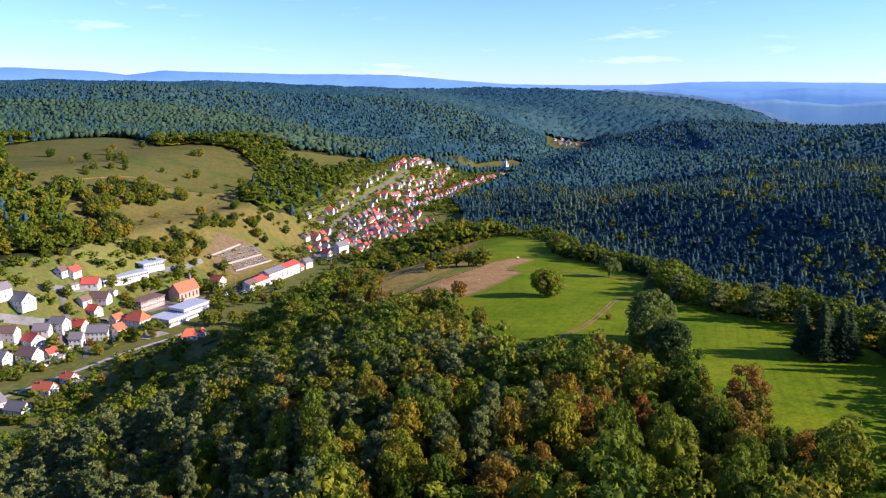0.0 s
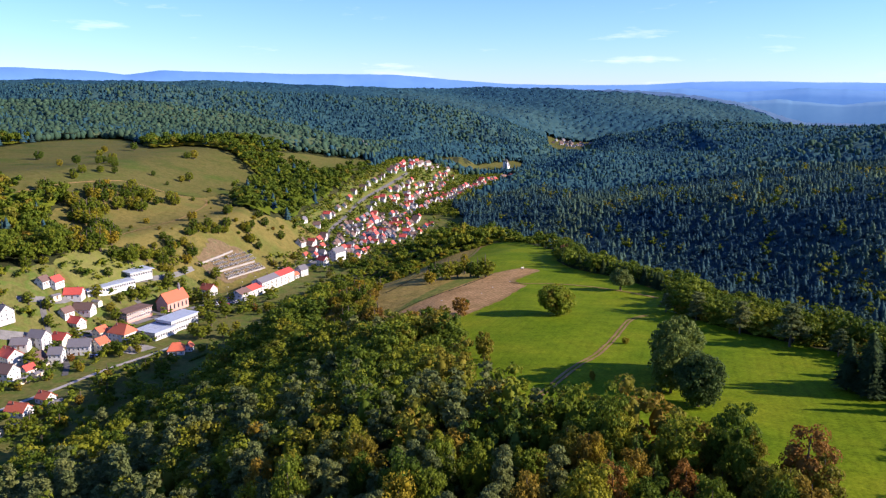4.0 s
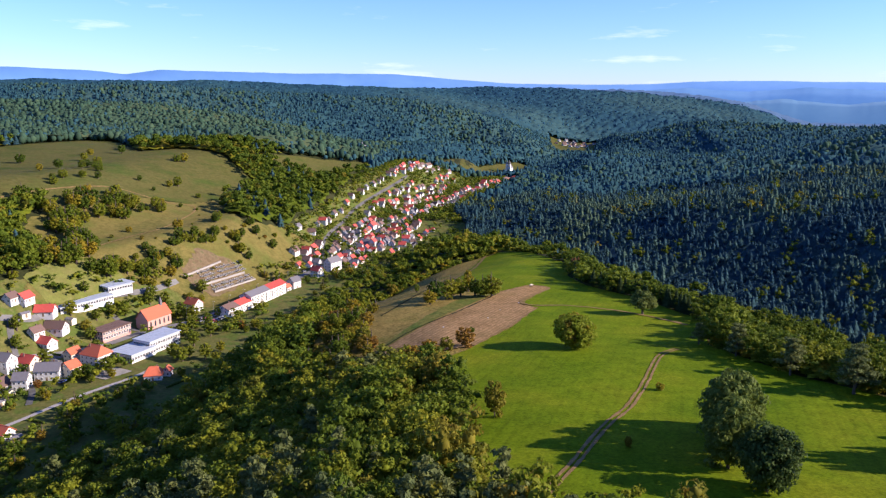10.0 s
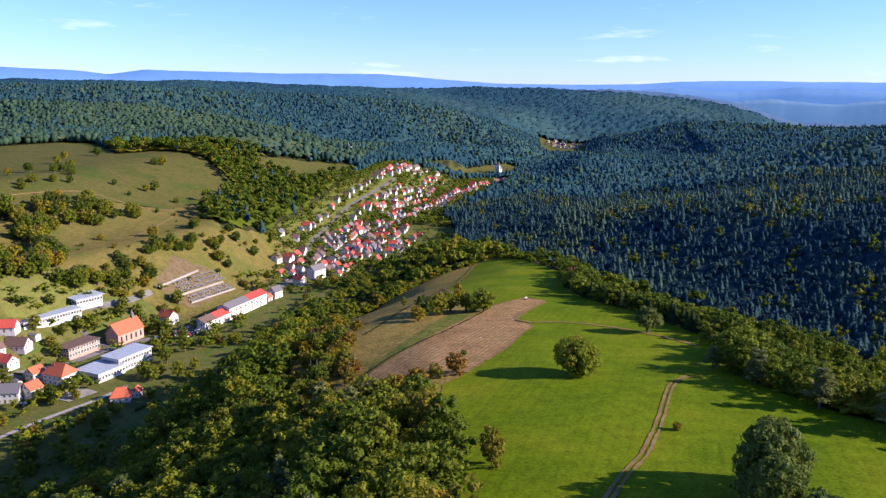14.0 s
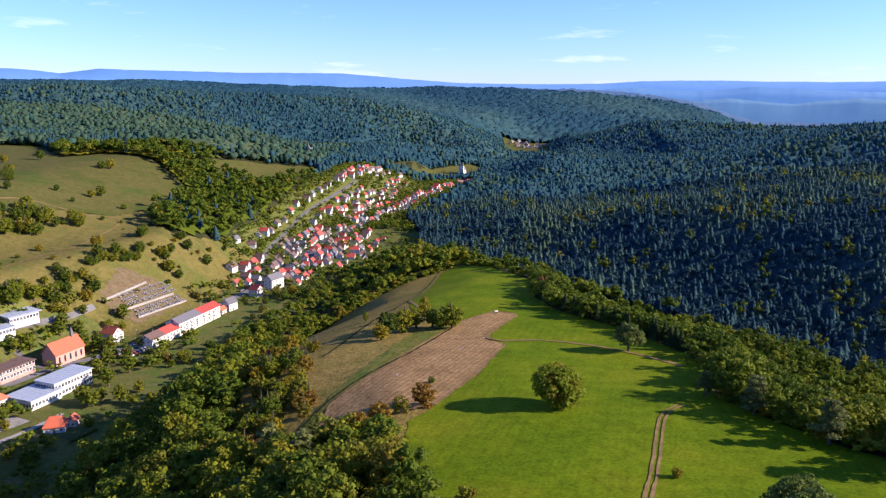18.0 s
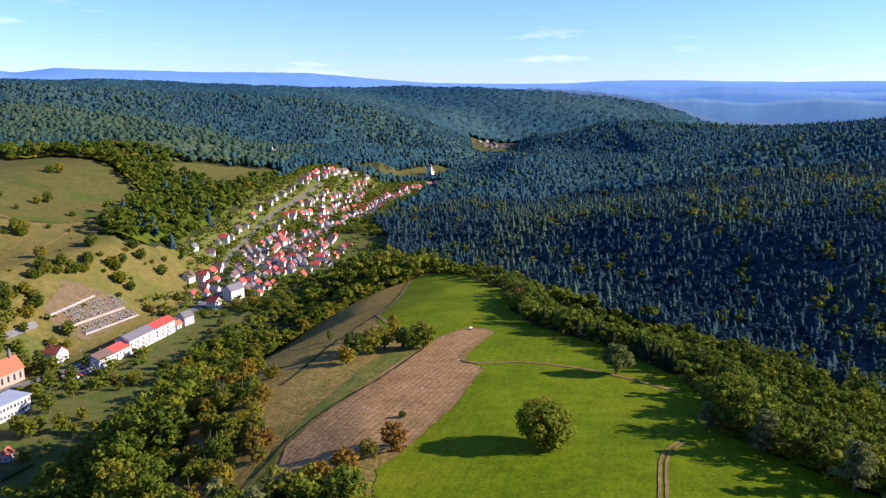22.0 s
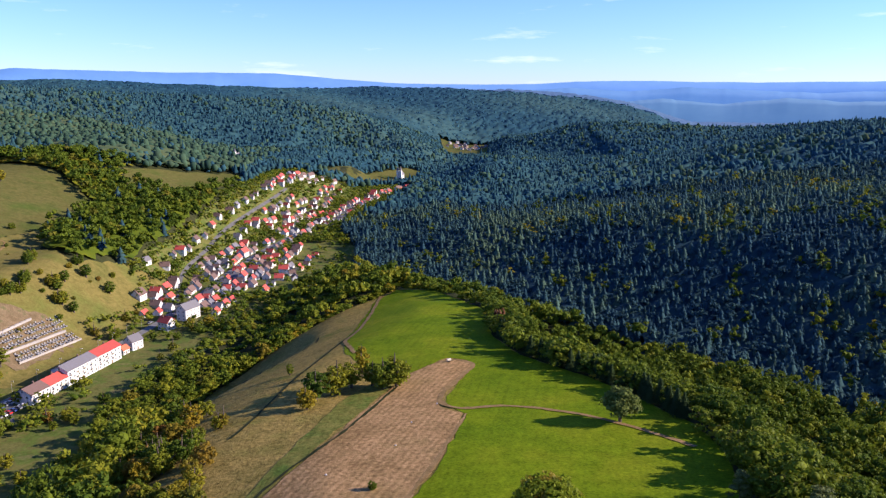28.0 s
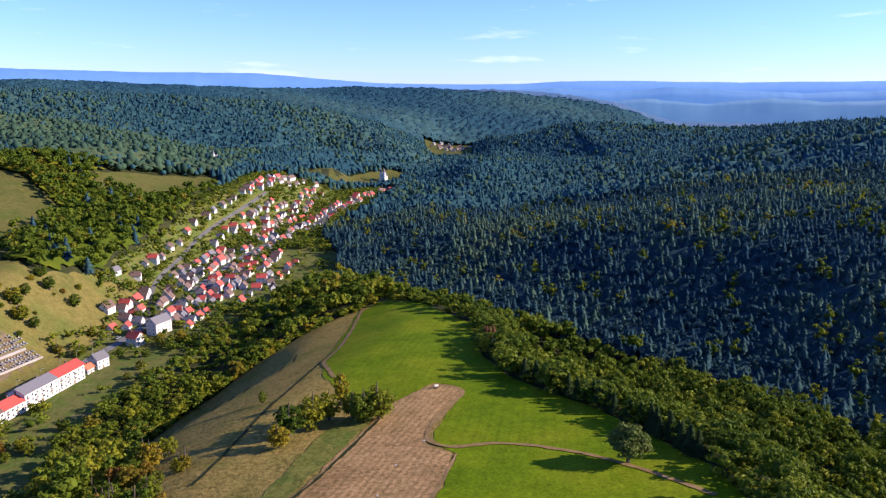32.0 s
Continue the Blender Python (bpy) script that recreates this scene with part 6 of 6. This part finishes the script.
# ---- plots, drives, hedges and sheds in the gardens ----
M["hedge"] = foliage("hedge_leaves", ((0.0, (0.055, 0.095, 0.014)), (1.0, (0.095, 0.130, 0.018))), True)
M["crop_bed"] = earth("vegetable_bed", ((0.3, (0.105, 0.080, 0.045)), (0.55, (0.075, 0.105, 0.026)), (0.7, (0.150, 0.115, 0.060))), ((0.3, (0.6, 0.6, 0.6)), (0.7, (1, 1, 1))), 0.5, 1.5)
M["hay"] = earth("mown_grass", ((0.3, (0.200, 0.185, 0.060)), (0.7, (0.150, 0.175, 0.034))), ((0.3, (0.6, 0.6, 0.55)), (0.7, (1, 1, 1))), 0.15, 1.2)


def leafy_wall(length, seed):
    """A clipped hedge: a ragged core with leaf sprays all over it."""
    rng = np.random.default_rng(seed)
    heap = Heap()
    n = int(length / 1.1)
    for k in range(n):
        c = np.array([(k + 0.5) / n * length - length / 2, rng.uniform(-0.1, 0.1), 0.75])
        rad = np.array([0.8, 0.6, 0.85]) * rng.uniform(0.85, 1.15)
        heap.add(c + ICO_V * rad * 0.85, ICO_F)
        leaves(heap, rng, c, rad, 16, 0.24)
    return heap.done()


HEDGE = {l: mesh_from("hedge", *leafy_wall(l, 100 + l), M["hedge"]) for l in (9, 14, 20)}
rng = random.Random(23)
old_houses = [p for p in PLOTS if p[1] < 470 and 6 < p[2] * 2 < 22]
for i, (px, py, pr) in enumerate(old_houses):
    turn = V + rng.choice((0, 90)) + rng.uniform(-8, 8)
    c, sn = math.cos(radians(turn)), math.sin(radians(turn))

    def spot(u, v):
        return px + c * u - sn * v, py + sn * u + c * v

    side = rng.choice((-1, 1))
    o, w, d = pr + 5.5, rng.uniform(3.5, 6.5), rng.uniform(2.5, 4.5)
    poly = [spot(side * o + u, v) for u, v in ((-d, -w), (d, -w), (d, w), (-d, w))]
    if not any(math.hypot(spot(side * o, 0)[0] - qx, spot(side * o, 0)[1] - qy) < qr + 1.5 for qx, qy, qr in PLOTS):
        drape("garden_plot", poly, 2.0, M["crop_bed"] if i % 3 == 0 else M["hay"], 0.34, "vegetable bed beside a village house" if i % 3 == 0 else "mown lawn beside a village house", "garden", 0.15, 40 + i)
        l = (9, 14)[i % 2]
        h = thing("hedge", pose(*spot(side * (o + d + 0.8), 0), float(sheet_z(*spot(side * (o + d + 0.8), 0))) + 0.1, 0, 0, turn + 90), "clipped green hedge round a village garden", "hedge", "garden hedges")
        share("leaves", HEDGE[l], h, Matrix.Identity(4))
    a, b = spot(rng.uniform(-3, 3), -side * (pr + 4.0))
    if i % 2 == 0 and not any(math.hypot(a - qx, b - qy) < qr + 2.2 for qx, qy, qr in PLOTS) and float(axis_gap(a, b, MAIN_ROAD)[0]) > 6:
        g = thing("garage", at(a, b, turn), "small pale garage with a low dark roof", "garage", "garages and sheds")
        part("wall", gable_wall(5.0, 3.4, 2.3, 3.0, 1.0), M["wall_cream"], g)
        part("roof", gable_roof(5.0, 3.4, 2.3, 3.0, 0.25, 0.14), M["roof_grey"], g)
        share("door", DOOR, g, pose(0, -1.7, 0.02))
        PLOTS.append((a, b, 3.0))
DRIVES = (((-182, 494), (-190, 476), (-193, 462), (-197, 450)), ((-214, 446), (-208, 434), (-196, 418), (-190, 402)), ((-238, 412), (-226, 398), (-214, 384), (-206, 368)), ((-238, 412), (-248, 424), (-252, 432)), ((-172, 512), (-166, 498), (-160, 486)), ((-199, 476), (-214, 478), (-228, 484)))
for i, line in enumerate(DRIVES):
    ribbon("drive", line, 3.0 if i < 5 else 3.6, M["lane"], 0.42, "narrow asphalt drive between village gardens", "drive", 2.5, 0.1, 60 + i)
YARD_PAVING = [(-197, 404), (-186, 400), (-178, 412), (-190, 418)]
drape("paved_yard", YARD_PAVING, 3, M["stone_ground"], 0.46, "pale paved yard before a large house", "yard", 0.1)
drape("dry_paddock", [(-262, 462), (-246, 456), (-226, 494), (-222, 512), (-240, 514), (-262, 500)], 4, M["hay"], 0.5, "mown hay paddock above the village", "paddock", 0.8)

# ---- garden trees ----
rng = np.random.default_rng(19)
spots, tries = [], 0
while len(spots) < 2300 and tries < 26000:
    tries += 1
    b = rng.uniform(280, 1270)
    a = rng.uniform(-300, 50)
    if not inside(a, b, VILLAGE) or inside(a, b, YARD) or inside(a, b, TERRACE_LAWN) or (b > 690 and b < 860 and a > -92 + 0.14 * (b - 700) and rng.uniform() < 0.85) or (b < 480 and a > -180 + 0.3 * (480 - b) * (b < 400) and rng.uniform() < 0.7) or (b < 590 and a > -138 and rng.uniform() < 0.88):
        continue
    if any(math.hypot(a - px, b - py) < pr + 2.0 for px, py, pr in PLOTS) or min(float(axis_gap(a, b, w)[0]) + (2.2 if w is UPPER_ROAD else 0) for w in ROADS) < 3.8:
        continue
    if b < 440 and float(axis_gap(a, b, RIVER_PATH)[0]) < 9:
        continue
    spots.append((a, b))
g = np.array(spots)
near = (g[:, 1] < 640)
drop = near & (rng.uniform(0, 1, len(g)) < 0.45)
g, near = g[~drop], near[~drop]
few = np.flatnonzero(near)[:120]
for i in few:
    key = "autumn" if rng.uniform() < 0.25 else "broad"
    lone("garden_tree", "yellow_bush" if key == "autumn" else "bush" if i % 2 else "bush_b", g[i, 0], g[i, 1], "leafy garden tree between the village houses", "tree", rng.uniform(0.45, 0.95), "garden trees", float(rng.uniform(0, 360)))
LIMES = ((-204, 516), (-191, 509), (-196, 504), (-173, 480), (-166, 508), (-158, 470), (-164, 432), (-157, 435), (-147, 432), (-222, 526), (-190, 544), (-211, 513), (-210, 507), (-207, 530), (-225, 457), (-220, 452), (-225, 469), (-158, 428), (-161, 452), (-174, 469), (-235, 460), (-229, 378), (-219, 387), (-242, 418), (-255, 422), (-216, 486), (-221, 480), (-186, 502), (-180, 500), (-212, 442), (-226, 416), (-247, 428), (-188, 408))
for i, (a, b) in enumerate(LIMES):
    if all(math.hypot(a - px, b - py) > pr * 0.75 for px, py, pr in PLOTS):
        lone("lime_tree", "lime", a, b, "round yellow-green lime tree between village buildings", "tree", rng.uniform(0.7, 1.1), "lime trees in the village", i * 53)
more = np.setdiff1d(np.arange(len(g)), few)
rows = np.column_stack([g[more], sheet_z(g[more, 0], g[more, 1]), rng.uniform(0.3, 0.62, len(more)), rng.uniform(0, 0.8, len(more))])
town_kinds = [full_crown(s, 13, 4.4, 3, 10, 1.1, 0.1, (0.45, 0.55)) for s in (91, 92, 93)]
gather("town_trees", "leafy trees between the houses of the town", "trees", town_kinds, M["broad"], rows, 4)

# ---- far ranges, haze painted as blue glow ----
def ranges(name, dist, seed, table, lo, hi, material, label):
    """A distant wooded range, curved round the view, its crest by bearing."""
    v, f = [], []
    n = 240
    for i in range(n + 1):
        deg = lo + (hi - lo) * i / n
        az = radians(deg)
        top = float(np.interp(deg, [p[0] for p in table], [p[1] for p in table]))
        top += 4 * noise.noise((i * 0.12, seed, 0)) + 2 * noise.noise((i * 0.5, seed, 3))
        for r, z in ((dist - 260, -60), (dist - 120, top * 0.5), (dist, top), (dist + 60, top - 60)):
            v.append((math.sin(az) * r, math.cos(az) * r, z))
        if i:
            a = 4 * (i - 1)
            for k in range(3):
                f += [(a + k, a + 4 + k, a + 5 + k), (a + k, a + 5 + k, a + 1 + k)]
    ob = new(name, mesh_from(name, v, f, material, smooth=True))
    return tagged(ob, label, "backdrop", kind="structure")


CREST = [(-45, 190), (-31.7, 196), (-27, 180), (-25.1, 160), (-22.9, 186), (-15, 172), (-6.7, 168), (-3, 142), (1.8, 112), (8.5, 106), (12, 112), (17, 130), (22, 122), (27, 119), (35, 125), (46, 120)]
LOWER = [(3, 20), (8, 60), (14, 88), (18, 70), (22, 92), (26, 78), (30, 64), (36, 84), (44, 70)]
NEARER = [(8, -60), (13, -20), (17, 22), (20, 40), (24, 18), (28, 46), (32, 30), (38, 52), (46, 40)]
ranges("far_range", 4780, 1, CREST, -43, 46, haze_wood("far_wooded_range", (0.05, 0.12, 0.22), (0.08, 0.16, 0.27), (0.10, 0.25, 0.58)), "wooded ranges on the horizon, glowing blue for haze")
ranges("lower_range", 4400, 2, LOWER, 3, 46, haze_wood("lower_wooded_range", (0.04, 0.11, 0.19), (0.07, 0.15, 0.23), (0.065, 0.185, 0.44)), "lower wooded range before the horizon, glowing blue for haze")
ranges("nearer_range", 3900, 5, NEARER, 8, 46, haze_wood("nearer_wooded_range", (0.035, 0.10, 0.15), (0.06, 0.135, 0.18), (0.045, 0.135, 0.30)), "wooded hills before the horizon, glowing deep blue for haze")

# ---- white shed by the wood ----
shed = thing("shed", at(68, 120, 35) @ Matrix.Scale(0.7, 4), "small white shed half hidden by trees", "shed")
part("wall", gable_wall(3.4, 2.6, 2.4, 3.6), M["wall_white"], shed)
part("roof", gable_roof(3.4, 2.6, 2.4, 3.6, 0.25, 0.12), M["frame"], shed)
share("door", DOOR, shed, pose(0, -1.3, 0.02))
PLOTS.append((68, 120, 4))
